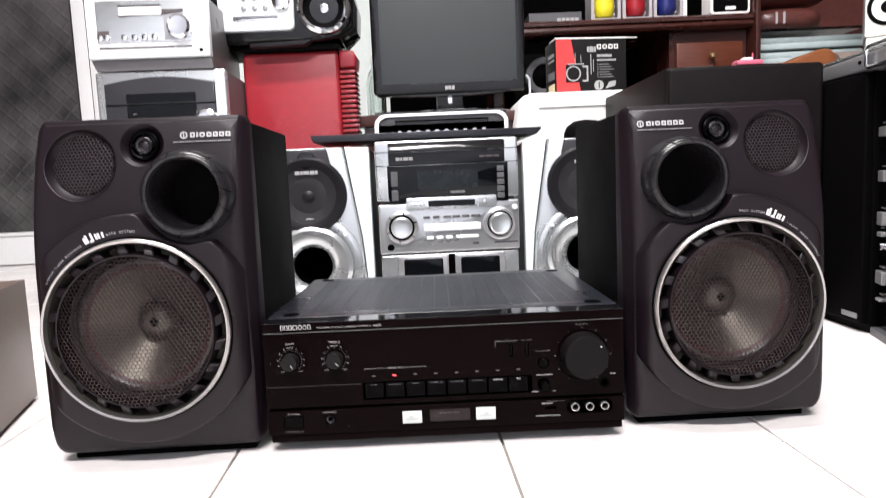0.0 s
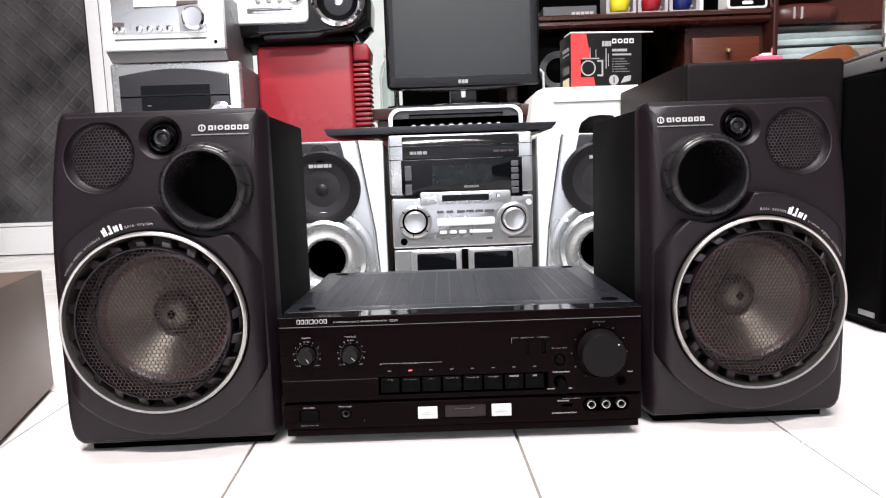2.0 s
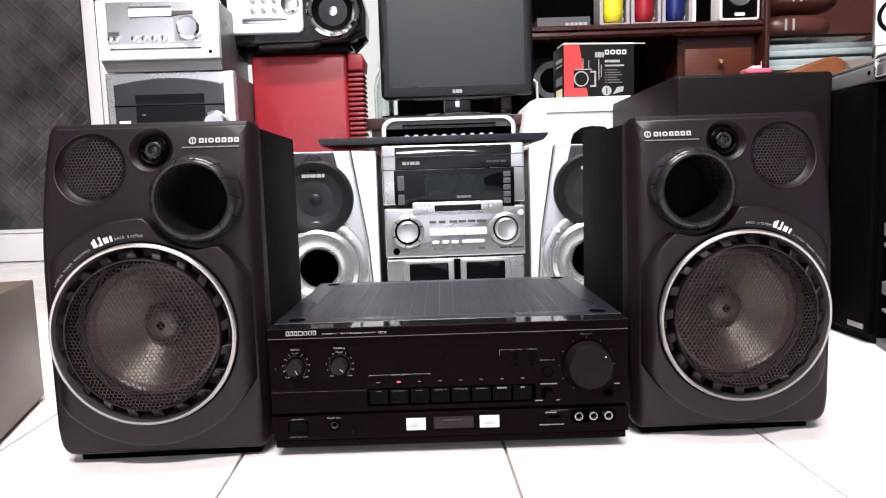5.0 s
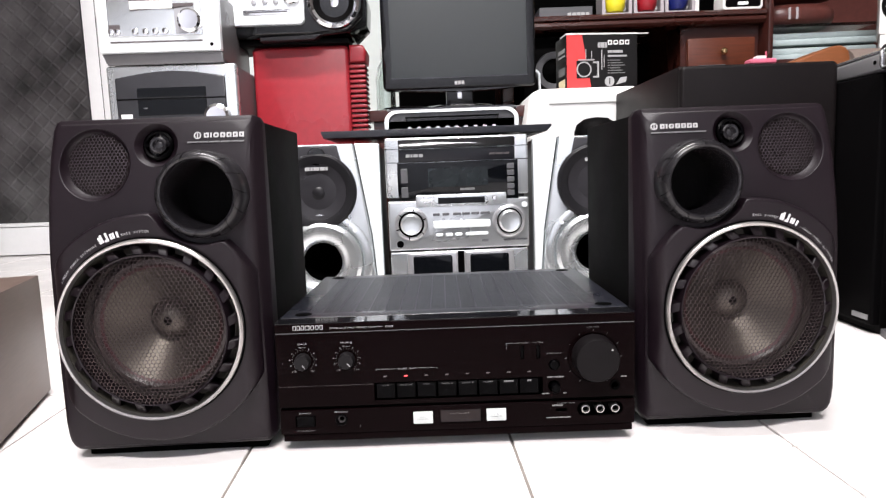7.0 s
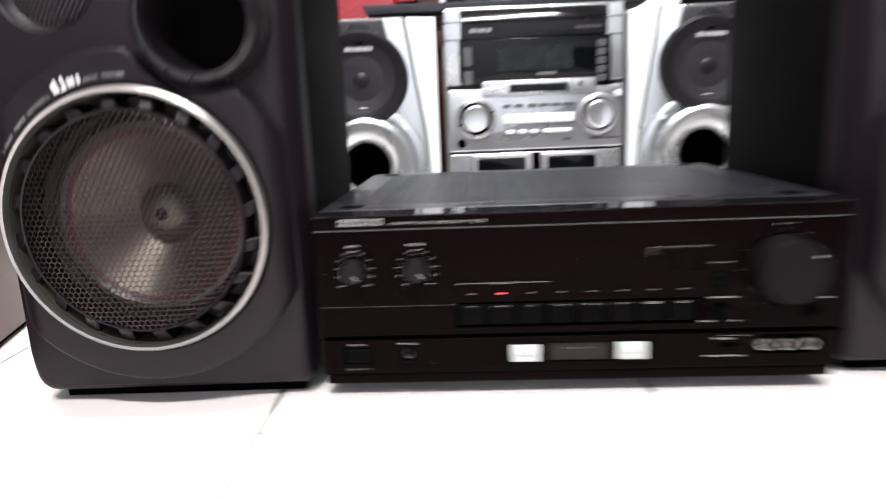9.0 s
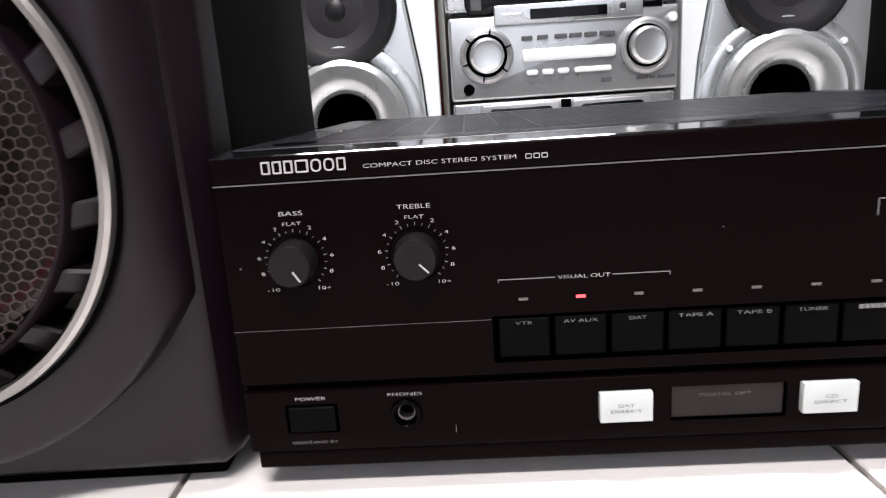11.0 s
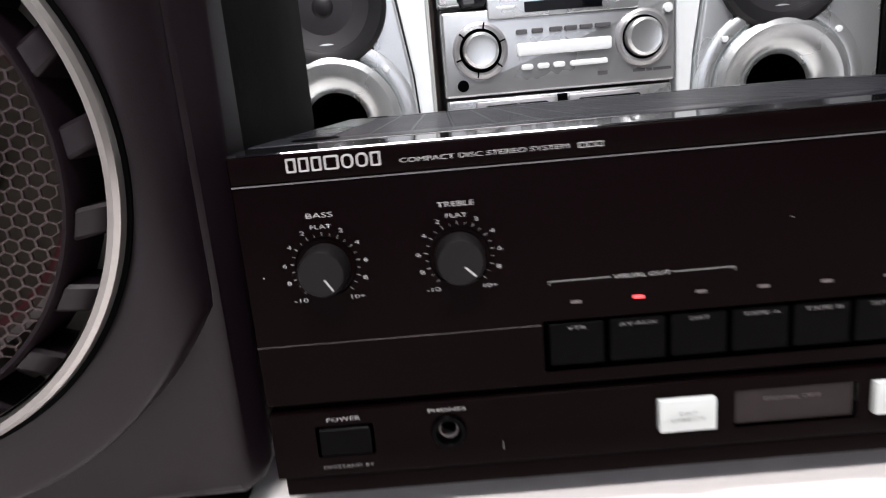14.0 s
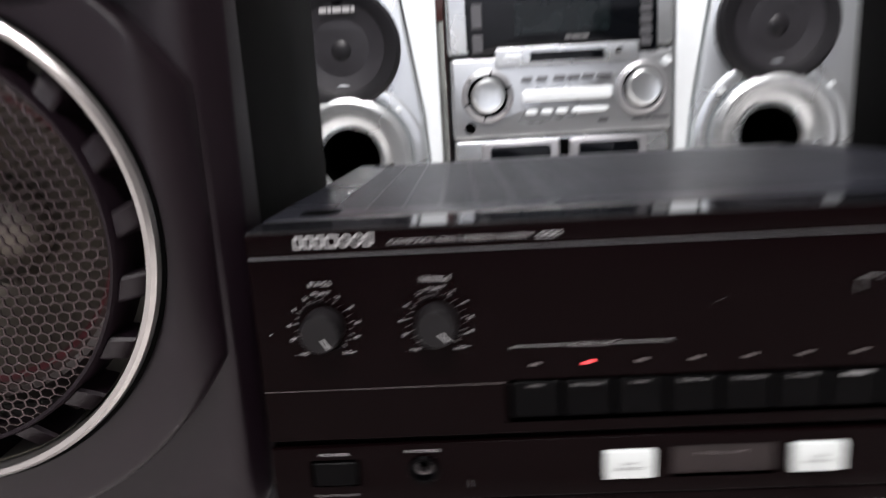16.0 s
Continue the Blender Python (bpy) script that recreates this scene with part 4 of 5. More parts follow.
def midi_speaker(x, y, turn, s, label):
    """Silver loudspeaker with a dark upper grille. s: +1 where the inner side is to the right."""
    sp = thing("midi_speaker", pose(x, y, 0, 0, 0, turn), label, "speaker", "silver midi loudspeakers")
    f = lambda pts: pts if s > 0 else [(-px, pz) for px, pz in reversed(pts)]
    part("cabinet", panel(rounded(-0.108, 0.108, 0.0, 0.334, 0.003, 3), 0.0285, 0.26, 0.0, [circle(0, 0.124, 0.0360, 40)], True), M_GREY, sp)
    part("front", panel(f([(-0.112, 0.004), (0.102, 0.004), (0.090, 0.17), (0.064, 0.336), (-0.112, 0.336)]), 0.0, 0.028, 0.004, [circle(0, 0.124, 0.0355, 40)]), M_SILVER, sp)
    part("wing", panel(f([(0.104, 0.002), (0.111, 0.002), (0.111, 0.334), (0.067, 0.336), (0.092, 0.17)]), 0.004, 0.03, 0.003, close_back=True), M_PALE_SILVER, sp, "pale silver side wing")
    g = part("upper_grille", panel(f([(-0.050, 0.200), (0.050, 0.200), (0.052, 0.262), (0.036, 0.334), (-0.062, 0.334), (-0.070, 0.262)]), -0.006, 0.004, 0.004), M_GRILLE_GREY, sp, "dark grey grille panel")
    part("cone_cover", lathe(0, 0.252, [(0.069, 0.003), (0.0685, -0.009), (0.064, -0.0135), (0.056, -0.0125), (0.050, -0.0105)], 64), M_GRILLE_RIM, sp, "black ring round the cone")
    part("cone_face", lathe(0, 0.252, [(0.0498, -0.0100), (0.030, -0.0055), (0.013, -0.0035), (0.0, -0.0035)], 64), M_GRILLE_GREY, sp, "dark grey cone")
    part("centre_dome", lathe(0, 0.249, [(0.014, -0.0035), (0.0125, -0.0055), (0.008, -0.0080), (0.0, -0.0090)], 28), M_GRILLE_RIM, sp, "satin black dome")
    part("badge", lathe(0, 0.314, [(0.017, -0.005), (0.015, -0.010), (0.0, -0.0115)], 32), M_GLOSS, sp)
    part("badge_bar", box(-0.028, 0.028, -0.0105, -0.0055, 0.3115, 0.3155, 0.001, 1), M_GREY, sp)
    bars([1, 0.5, 1.2, 1, 0.5], -0.020, 0.020, 0.2895, 0.2955, -0.0140, sp, name="maker_mark", gap=0.15)
    part("outer_ring", lathe(0, 0.124, [(0.093, 0.002), (0.0915, -0.006), (0.086, -0.0085), (0.078, -0.008), (0.0745, -0.004)], 72), M_SILVER, sp)
    part("port_ring", lathe(0, 0.124, [(0.0745, -0.001), (0.073, -0.012), (0.066, -0.0165), (0.052, -0.0155), (0.042, -0.010), (0.0355, -0.002), (0.0350, 0.004)], 72), M_SILVER, sp, "broad silver ring about the port")
    part("port_core", lathe(0, 0.124, [(0.0350, 0.0035), (0.0338, 0.03), (0.033, 0.12), (0.0, 0.12)], 48), M_DARK, sp)
    for an in (42, 138):
        cx, cz = 0.083 * math.cos(radians(an)), 0.124 + 0.083 * math.sin(radians(an))
        part("ring_screw", lathe(cx, cz, [(0.0038, -0.006), (0.0034, -0.0105), (0.0, -0.0112)], 20), M_PALE_SILVER, sp)
    return sp


midi_speaker(-0.2290, 0.533, 2.0, 1, "silver loudspeaker with dark round grille beside the midi system")
midi_speaker(0.2720, 0.548, -2.0, -1, "silver loudspeaker with dark round grille, mirrored, half hidden")

cap = thing("black_dome_cap", pose(0.288, 0.60, 0.3345), "small black rounded cap lying on the silver speaker", "cap")
part("dome", upright([(0.040, 0.0), (0.041, 0.010), (0.036, 0.024), (0.022, 0.034), (0.0, 0.037)], 32), M_VINYL, cap)

board = thing("black_board", pose(-0.012, 0.60, 0, 0, 0, 1.5), "thin black board laid across the silver stereo", "board")
bm = bmesh.new()
add_panel(bm, [(-0.219, 0.3590), (-0.214, 0.3495), (0.208, 0.3495), (0.217, 0.3590), (0.217, 0.3625), (-0.219, 0.3625)], 0.0, 0.24, 0.0008, close_back=True)
part("board_top", bm, M_STEEL, board)
part("board_riser", box(-0.09, 0.12, 0.02, 0.20, 0.3415, 0.3494), M_DARK, board)


def disc_player():
    d = thing("disc_player", pose(0.0165, 0.645, 0.3627), "black disc player with rounded silver trim on the black board", "disc player")
    out = [(-0.131, 0.0), (-0.131, 0.016)] + [(-0.131 + 0.022 * (1 - math.cos(radians(a))), 0.016 + 0.022 * math.sin(radians(a))) for a in range(15, 91, 15)]
    out = out + [(-x, z) for x, z in reversed(out)]
    out = list(reversed(out))
    inn = [(x * 0.935, 0.0055 + z * 0.72 if z > 0 else 0.001) for x, z in out]
    part("silver_trim", panel(out, -0.004, 0.030, 0.002, [inn]), M_PALE_SILVER, d, "rounded silver trim")
    part("dark_face", panel(inn, 0.002, 0.03, 0.0), M_GREY, d)
    part("shell", panel(out, 0.031, 0.19, 0.0, close_back=True), M_GREY, d)
    part("tray", box(-0.088, 0.090, -0.004, 0.006, 0.010, 0.0245, 0.001, 1), M_GLOSS, d)
    part("tray_slit", box(-0.090, 0.092, -0.0055, 0.004, 0.0222, 0.0250), M_DARK, d)
    k = box(-0.0045, 0.0045, -0.007, 0.004, 0.0012, 0.0062, 0.0015, 1)
    k0 = part("chrome_key", k, M_CHROME, d)
    for i in range(10):
        if i == 0:
            k0.location.x = -0.082
        else:
            o = new("chrome_key", k0.data)
            o.parent, o.location.x = d, -0.082 + i * 0.0183
    return d


disc_player()
fold = thing("black_folder", pose(0.018, 0.66, 0.4012), "thin dark folder lying on the disc player", "folder")
part("cover", box(-0.128, 0.130, 0.0, 0.16, 0.0, 0.0028, 0.001, 1), M_GREY, fold)
part("sheets", box(-0.120, 0.124, 0.004, 0.155, 0.0029, 0.0055), M_STEEL, fold)


# ---------- monitor and desk ----------
def monitor():
    m = thing("monitor", pose(0.047, 1.02, 0.432, 0, 0, -0.5), "black flat computer monitor, switched off, on the dark desk", "monitor")
    W, B, T = 0.192, 0.055, 0.385
    part("bezel", panel(rounded(-W, W, B, T, 0.012, 5), 0.0, 0.035, 0.005, [rounded(-W + 0.021, W - 0.021, B + 0.030, T - 0.020, 0.002, 2)]), M_GLOSS, m, "gloss black bezel")
    part("screen", box(-W + 0.020, W - 0.020, 0.006, 0.02, B + 0.029, T - 0.019), M_SCREEN, m, "dark matt screen")
    part("bezel_lip", box(-W + 0.02, W - 0.02, -0.002, 0.002, B + 0.0265, B + 0.0295), M_STEEL, m)
    part("back_shell", panel(rounded(-W + 0.02, W - 0.02, B + 0.02, T - 0.02, 0.02, 5), 0.036, 0.07, 0.0, close_back=True), M_GREY, m)
    bars([1, 1, 1], -0.012, 0.012, B + 0.0095, B + 0.0185, -0.0007, m, name="maker_mark")
    chin = [(-W + 0.01, B + 0.002)] + [(-W + 0.01 + (2 * W - 0.02) * i / 12, B + 0.002 - 0.008 * math.sin(math.pi * i / 12)) for i in range(1, 12)] + [(W - 0.01, B + 0.002)]
    part("chin", panel(chin, 0.004, 0.03, 0.0, close_back=True), M_GLOSS, m)
    part("neck", box(-0.035, 0.035, 0.025, 0.055, 0.012, B + 0.10, 0.006), M_GLOSS, m)
    part("neck_clip", box(-0.006, 0.006, 0.016, 0.024, 0.030, 0.055, 0.002), M_CHROME, m)
    part("foot", upright([(0.11, 0.0), (0.112, 0.005), (0.10, 0.012), (0.0, 0.016)], 40, 0, 0.05), M_GLOSS, m)
    return m


monitor()
cable = thing("cable_tangle", pose(-0.06, 0.98, 0.432), "loose black cables under the monitor", "cable")
random.seed(5)
for k in range(3):
    pts = [(-0.08 + 0.16 * i / 16, 0.02 * math.sin(i * 0.5 + k) + 0.012 * k, 0.003 + 0.004 * (1 + math.sin(i * 0.4 + 2 * k))) for i in range(17)]
    tube(pts, 0.0024, cable, "cable", M_VINYL)


def hutch_desk():
    d = thing("hutch_desk", pose(0, 0, 0), "dark mahogany desk with a moulded shelf and small drawer", "desk")
    part("desktop", box(-0.175, 0.935, 0.93, 1.52, 0.404, 0.4315, 0.004), M_WOOD, d)
    part("desk_apron", box(-0.165, 0.925, 0.945, 0.965, 0.33, 0.4035), M_WOOD, d)
    for x in (-0.165, 0.890):
        part("side_panel", box(x, x + 0.035, 0.967, 1.51, 0.0, 0.4035, 0.002), M_WOOD, d)
    # back panels near-black instead of wood: shade behind the shelves put into the colour
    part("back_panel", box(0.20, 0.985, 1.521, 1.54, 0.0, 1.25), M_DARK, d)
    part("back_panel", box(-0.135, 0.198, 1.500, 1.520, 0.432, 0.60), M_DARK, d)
    part("upper_shelf", box(0.215, 0.905, 1.225, 1.520, 0.664, 0.690, 0.002), M_WOOD, d)
    mould = bmesh.new()
    prof = [(1.224, 0.697), (1.206, 0.696), (1.200, 0.691), (1.202, 0.683), (1.210, 0.680), (1.203, 0.676), (1.202, 0.668), (1.208, 0.661), (1.224, 0.659)]
    r0, r1 = [[mould.verts.new((x, y, z)) for y, z in prof] for x in (0.212, 0.906)]
    for i in range(len(prof)):
        j = (i + 1) % len(prof)
        mould.faces.new((r0[i], r0[j], r1[j], r1[i]))
    mould.faces.new(r0)
    mould.faces.new(r1)
    part("shelf_moulding", mould, M_WOOD, d, "moulded mahogany shelf edge")
    part("post", box(0.907, 0.921, 1.19, 1.52, 0.432, 1.25, 0.004), M_WOOD, d)
    part("post", box(0.178, 0.211, 1.25, 1.52, 0.432, 1.25, 0.004), M_WOOD, d)
    part("drawer_case", box(0.685, 0.905, 1.245, 1.515, 0.434, 0.662), M_WOOD, d)
    dr = part("drawer_front", box(0.700, 0.888, 1.226, 1.2445, 0.548, 0.626, 0.004), M_DRAWER, d, "red-brown drawer front")
    part("drawer_knob", lathe(0.795, 0.586, [(0.0035, 1.226), (0.0035, 1.218), (0.009, 1.214), (0.010, 1.208), (0.006, 1.203), (0.0, 1.202)], 24), M_BRASS, dr, "round brass knob")
    part("drawer_front", box(0.700, 0.888, 1.226, 1.2445, 0.450, 0.540, 0.004), M_DRAWER, d, "red-brown drawer front")
    return d


hutch_desk()

rs = thing("dark_loudspeaker", pose(0.300, 1.27, 0.432), "dark loudspeaker with a grey ring, on the desk", "speaker")
part("cabinet", box(-0.06, 0.13, 0.0, 0.16, 0.0, 0.222, 0.005), M_VINYL, rs)
part("cone_ring", lathe(0.03, 0.125, [(0.055, 0.0), (0.053, -0.005), (0.036, -0.003), (0.034, 0.004)], 48), M_GREY, rs, "grey ring")
part("cone", lathe(0.03, 0.125, [(0.034, -0.001), (0.012, -0.004), (0.0, -0.008)], 32), M_DARK, rs)
rail = thing("wire_rack", pose(0.015, 1.10, 0.4317), "bent white wire rack end on the desk", "wire rack")
tube([(0.247, 0.0, 0.0), (0.245, 0.0, 0.095), (0.238, 0.0, 0.103), (0.15, 0.0, 0.104)], 0.0035, rail, "wire", M_PALE_SILVER)

grey_box = thing("grey_flat_box", pose(0.36, 1.24, 0.6975), "flat grey printed box on the mahogany shelf", "box")
part("carton", box(-0.075, 0.075, 0.0, 0.12, 0.0, 0.030, 0.001, 1), M_GREY, grey_box)
bars([1, 1, 1, 1, 1], 0.005, 0.066, 0.005, 0.014, -0.0008, grey_box)


def toy_box(x, material, label):
    t = thing("toy_package", pose(x, 1.235, 0.6975), label, "toy box", "boxed toys on the shelf")
    part("carton", panel(rounded(-0.042, 0.042, 0.0, 0.13, 0.001, 2), 0.0, 0.07, 0.0, [rounded(-0.033, 0.033, 0.008, 0.122, 0.004, 3)], True), M_CARD_GREY, t)
    part("tray", box(-0.036, 0.036, 0.045, 0.05, 0.006, 0.124), M_WHITE_PLASTIC, t)
    part("toy", upright([(0.0, 0.005), (0.009, 0.006), (0.012, 0.011), (0.022, 0.014), (0.028, 0.026), (0.030, 0.040), (0.028, 0.055), (0.031, 0.075), (0.022, 0.105), (0.0, 0.115)], 24, 0, 0.026), material, t)
    for zx, zz in ((-0.026, 0.045), (0.026, 0.045), (-0.026, 0.024), (0.026, 0.024)):
        b = bmesh.new()
        bmesh.ops.create_icosphere(b, subdivisions=2, radius=0.008, matrix=Matrix.Translation((zx, 0.03, zz)))
        part("toy_foot", b, M_WHITE_PLASTIC, t)
    return t


toy_box(0.503, M_YELLOW, "windowed card box with a yellow plastic toy")
toy_box(0.592, M_TOY_RED, "windowed card box with a red plastic toy")
toy_box(0.680, M_TOY_BLUE, "windowed card box with a blue plastic toy")
bk = thing("white_booklet", pose(0.733, 1.25, 0.6975), "white booklet standing on the shelf", "booklet")
part("pages", box(-0.006, 0.006, 0.0, 0.09, 0.0, 0.12, 0.001, 1), M_WHITE_PLASTIC, bk)

rad = thing("small_radio", pose(0.848, 1.215, 0.6975), "small black radio in a white frame on the shelf", "radio")
part("white_frame", panel(rounded(-0.057, 0.055, 0.0, 0.13, 0.010, 5), 0.0, 0.06, 0.003, [rounded(-0.050, 0.048, 0.007, 0.123, 0.006, 4)], True), M_WHITE_PLASTIC, rad)
part("black_front", panel(rounded(-0.050, 0.048, 0.007, 0.123, 0.006, 4), 0.003, 0.05, 0.0), M_GRILLE, rad)
part("label_plate", panel(rounded(-0.015, 0.015, 0.013, 0.022, 0.004, 4), 0.0015, 0.004, 0.0), M_WHITE_PLASTIC, rad)
part("round_grille", lathe(0, 0.075, [(0.036, 0.003), (0.034, 0.0), (0.030, 0.002), (0.0, 0.002)], 40), M_GREY, rad)


# ---------- glass cabinet beyond the post ----------
cab = thing("glass_cabinet", pose(0, 0, 0), "brown cabinet with glass shelves holding bags and cloth", "cabinet")
part("back", box(0.987, 1.60, 1.50, 1.52, 0.0, 1.25), M_BROWN, cab)
part("base", box(0.925, 1.60, 1.22, 1.499, 0.0, 0.56, 0.004), M_WOOD, cab)
part("glass_shelf", box(0.925, 1.60, 1.23, 1.498, 0.648, 0.656, 0.001, 1), M_CLEAR, cab, "clear glass shelf")


def folded_cloth(z, x0, x1):
    c = thing("folded_cloth", pose(0, 0, z), "pale blue folded cloth in the glass cabinet", "cloth", "folded cloths")
    for k in range(2):
        b = box(x0, x1, 1.25 + 0.004 * k, 1.44, 0.019 * k, 0.018 + 0.019 * k, 0.006, 2)
        for v in b.verts:
            v.co.z += 0.003 * math.sin(v.co.x * 37 + k)
        part("fold", b, M_CLOTH, c)
    return c


folded_cloth(0.5605, 0.940, 1.25)
folded_cloth(0.6020, 0.940, 1.26)


def leather_bag(x, z, w, h):
    b = thing("leather_bag", pose(x, 1.34, z), "glossy dark brown leather bag on a glass shelf", "bag", "leather bags")
    s = bmesh.new()
    bmesh.ops.create_uvsphere(s, u_segments=28, v_segments=14, radius=1)
    for v in s.verts:
        p = v.co
        v.co = Vector((math.copysign(abs(p.x) ** 0.6, p.x) * w / 2, p.y * 0.07, h / 2 + math.copysign(abs(p.z) ** 0.75, p.z) * h / 2))
    part("body", s, M_BROWN, b)
    for dx in (-0.22, -0.12):
        part("strap_tab", box(w * dx - 0.003, w * dx + 0.003, -0.072, -0.066, h * 0.28, h * 0.72, 0.001, 1), M_CARD_GREY, b)
    return b


leather_bag(1.055, 0.657, 0.22, 0.075)
leather_bag(1.075, 0.735, 0.22, 0.08)

ws = thing("white_loudspeaker", pose(1.165, 1.012, 0.5485, 0, 0, -32), "white bookshelf loudspeaker with silver cone", "speaker")
part("cabinet", box(-0.062, 0.040, 0.0, 0.15, 0.036, 0.30, 0.005), M_WHITE_PLASTIC, ws)
part("plinth", box(-0.058, 0.051, 0.004, 0.145, 0.0, 0.0358), M_WHITE_PLASTIC, ws)
part("cone_ring", lathe(-0.013, 0.106, [(0.045, 0.0), (0.044, -0.004), (0.036, -0.005), (0.034, 0.001)], 48), M_VINYL, ws, "black rubber surround")
part("cone", lathe(-0.013, 0.106, [(0.036, -0.003), (0.014, 0.0005), (0.012, -0.003)], 48), M_PALE_SILVER, ws, "silver cone")
part("dust_cap", lathe(-0.013, 0.106, [(0.0155, -0.002), (0.012, -0.009), (0.0, -0.013)], 28), M_VINYL, ws)
part("screw", lathe(0.032, 0.046, [(0.0035, 0.0), (0.003, -0.002), (0.0, -0.002)], 16), M_GREY, ws)

arm = thing("wooden_armchair", pose(0.0, 0.95, 0), "orange-brown wooden armchair side with a taupe bolster", "armchair")
part("side_board", panel([(0.78, 0.02), (0.985, 0.02), (0.985, 0.520), (0.982, 0.532), (0.974, 0.542), (0.960, 0.547), (0.940, 0.545), (0.87, 0.520), (0.78, 0.485)], 0.0, 0.10, 0.006, close_back=True), M_ORANGE_WOOD, arm)
bol = bmesh.new()
bmesh.ops.create_cone(bol, cap_ends=True, segments=32, radius1=0.06, radius2=0.06, depth=0.33, matrix=Matrix.Translation((1.155, 0.075, 0.488)) @ Matrix.Rotation(radians(90), 4, "Y"))
bmesh.ops.bevel(bol, geom=[e for e in bol.edges if e.calc_face_angle(0) > 0.8], offset=0.02, segments=3, affect="EDGES")
part("bolster", bol, M_CUSHION, arm, "taupe bolster")
part("seat_box", box(0.99, 1.34, 0.01, 0.30, 0.0, 0.427, 0.01), M_CUSHION, arm)


# ---------- red cabinet, boombox and the silver stack ----------
def red_cabinet():
    r = thing("red_cabinet", pose(-0.300, 0.90, 0, 0, 0, 0), "red plastic equipment cabinet with louvred corner, on the floor", "cabinet")
    part("shell", panel(rounded(-0.135, 0.088, 0.0, 0.580, 0.010, 4), 0.0, 0.13, 0.008, close_back=True), M_RED, r)
    part("corner_top", panel([(0.089, 0.540), (0.126, 0.540), (0.129, 0.566), (0.122, 0.578), (0.113, 0.580), (0.089, 0.580)], 0.002, 0.075, 0.006, close_back=True), M_RED, r)
    part("corner_core", box(0.089, 0.116, 0.022, 0.073, 0.0, 0.539), M_SURROUND, r)
    lv = bmesh.new()
    add_panel(lv, [(0.0885, 0.0), (0.1240, 0.0), (0.1262, 0.0038), (0.1240, 0.0070), (0.0885, 0.0070)], 0.001, 0.072, 0.002, close_back=True)
    l0 = part("louvre", lv, M_RED, r)
    for i in range(46):
        if i == 0:
            l0.location.z = 0.527
        else:
            o = new("louvre", l0.data)
            o.parent, o.location.z = r, 0.527 - i * 0.0113
    return r


red_cabinet()


def boombox():
    b = thing("boombox", pose(-0.383, 0.865, 0.5805), "black portable stereo with silver centre panel and round speakers", "portable stereo")
    out = [(-0.215, 0.045), (-0.19, 0.022), (-0.09, 0.012), (0.10, 0.012), (0.18, 0.020), (0.212, 0.05), (0.216, 0.10), (0.20, 0.17), (-0.20, 0.17), (-0.217, 0.10)]
    part("body", panel(out, 0.0, 0.16, 0.012, close_back=True), M_GLOSS, b)
    part("base", box(-0.17, 0.175, 0.02, 0.15, 0.0, 0.0118, 0.003), M_VINYL, b)
    part("foot_trim", panel([(-0.02, 0.004), (0.10, 0.006), (0.12, 0.016), (-0.02, 0.013)], -0.006, 0.02, 0.002, close_back=True), M_GRILLE_RIM, b)
    part("centre_panel", panel(rounded(-0.085, 0.083, 0.038, 0.175, 0.012, 5), -0.012, 0.005, 0.004), M_PALE_SILVER, b, "pale silver control panel")
    part("disc_slot", panel(rounded(-0.052, 0.052, 0.060, 0.072, 0.003, 3), -0.0135, -0.01, 0.001), M_CHROME, b)
    part("slot_line", box(-0.048, 0.048, -0.0145, -0.012, 0.0645, 0.0675), M_GREY, b)
    for i in range(3):
        for j in range(3):
            part("round_key", lathe(-0.026 + i * 0.024, 0.088 + j * 0.022, [(0.0062, -0.011), (0.0058, -0.0155), (0.0, -0.017)], 20), M_SILVER_D, b)
    part("volume_knob", lathe(0.058, 0.100, [(0.021, -0.011), (0.020, -0.019), (0.015, -0.022), (0.0, -0.021)], 36), M_CHROME, b, "chrome volume knob")
    for x in (0.150, -0.155):
        part("speaker_ring", lathe(x, 0.085, [(0.060, -0.001), (0.058, -0.013), (0.052, -0.017), (0.046, -0.012), (0.0445, -0.004)], 56), M_CHROME, b, "chrome speaker ring")
        part("speaker_cone", lathe(x, 0.085, [(0.0455, -0.006), (0.028, 0.002), (0.014, 0.008)], 48), M_GRILLE, b)
        part("speaker_dome", lathe(x, 0.085, [(0.014, 0.007), (0.010, -0.001), (0.0, -0.004)], 28), M_CHROME, b)
    return b


boombox()


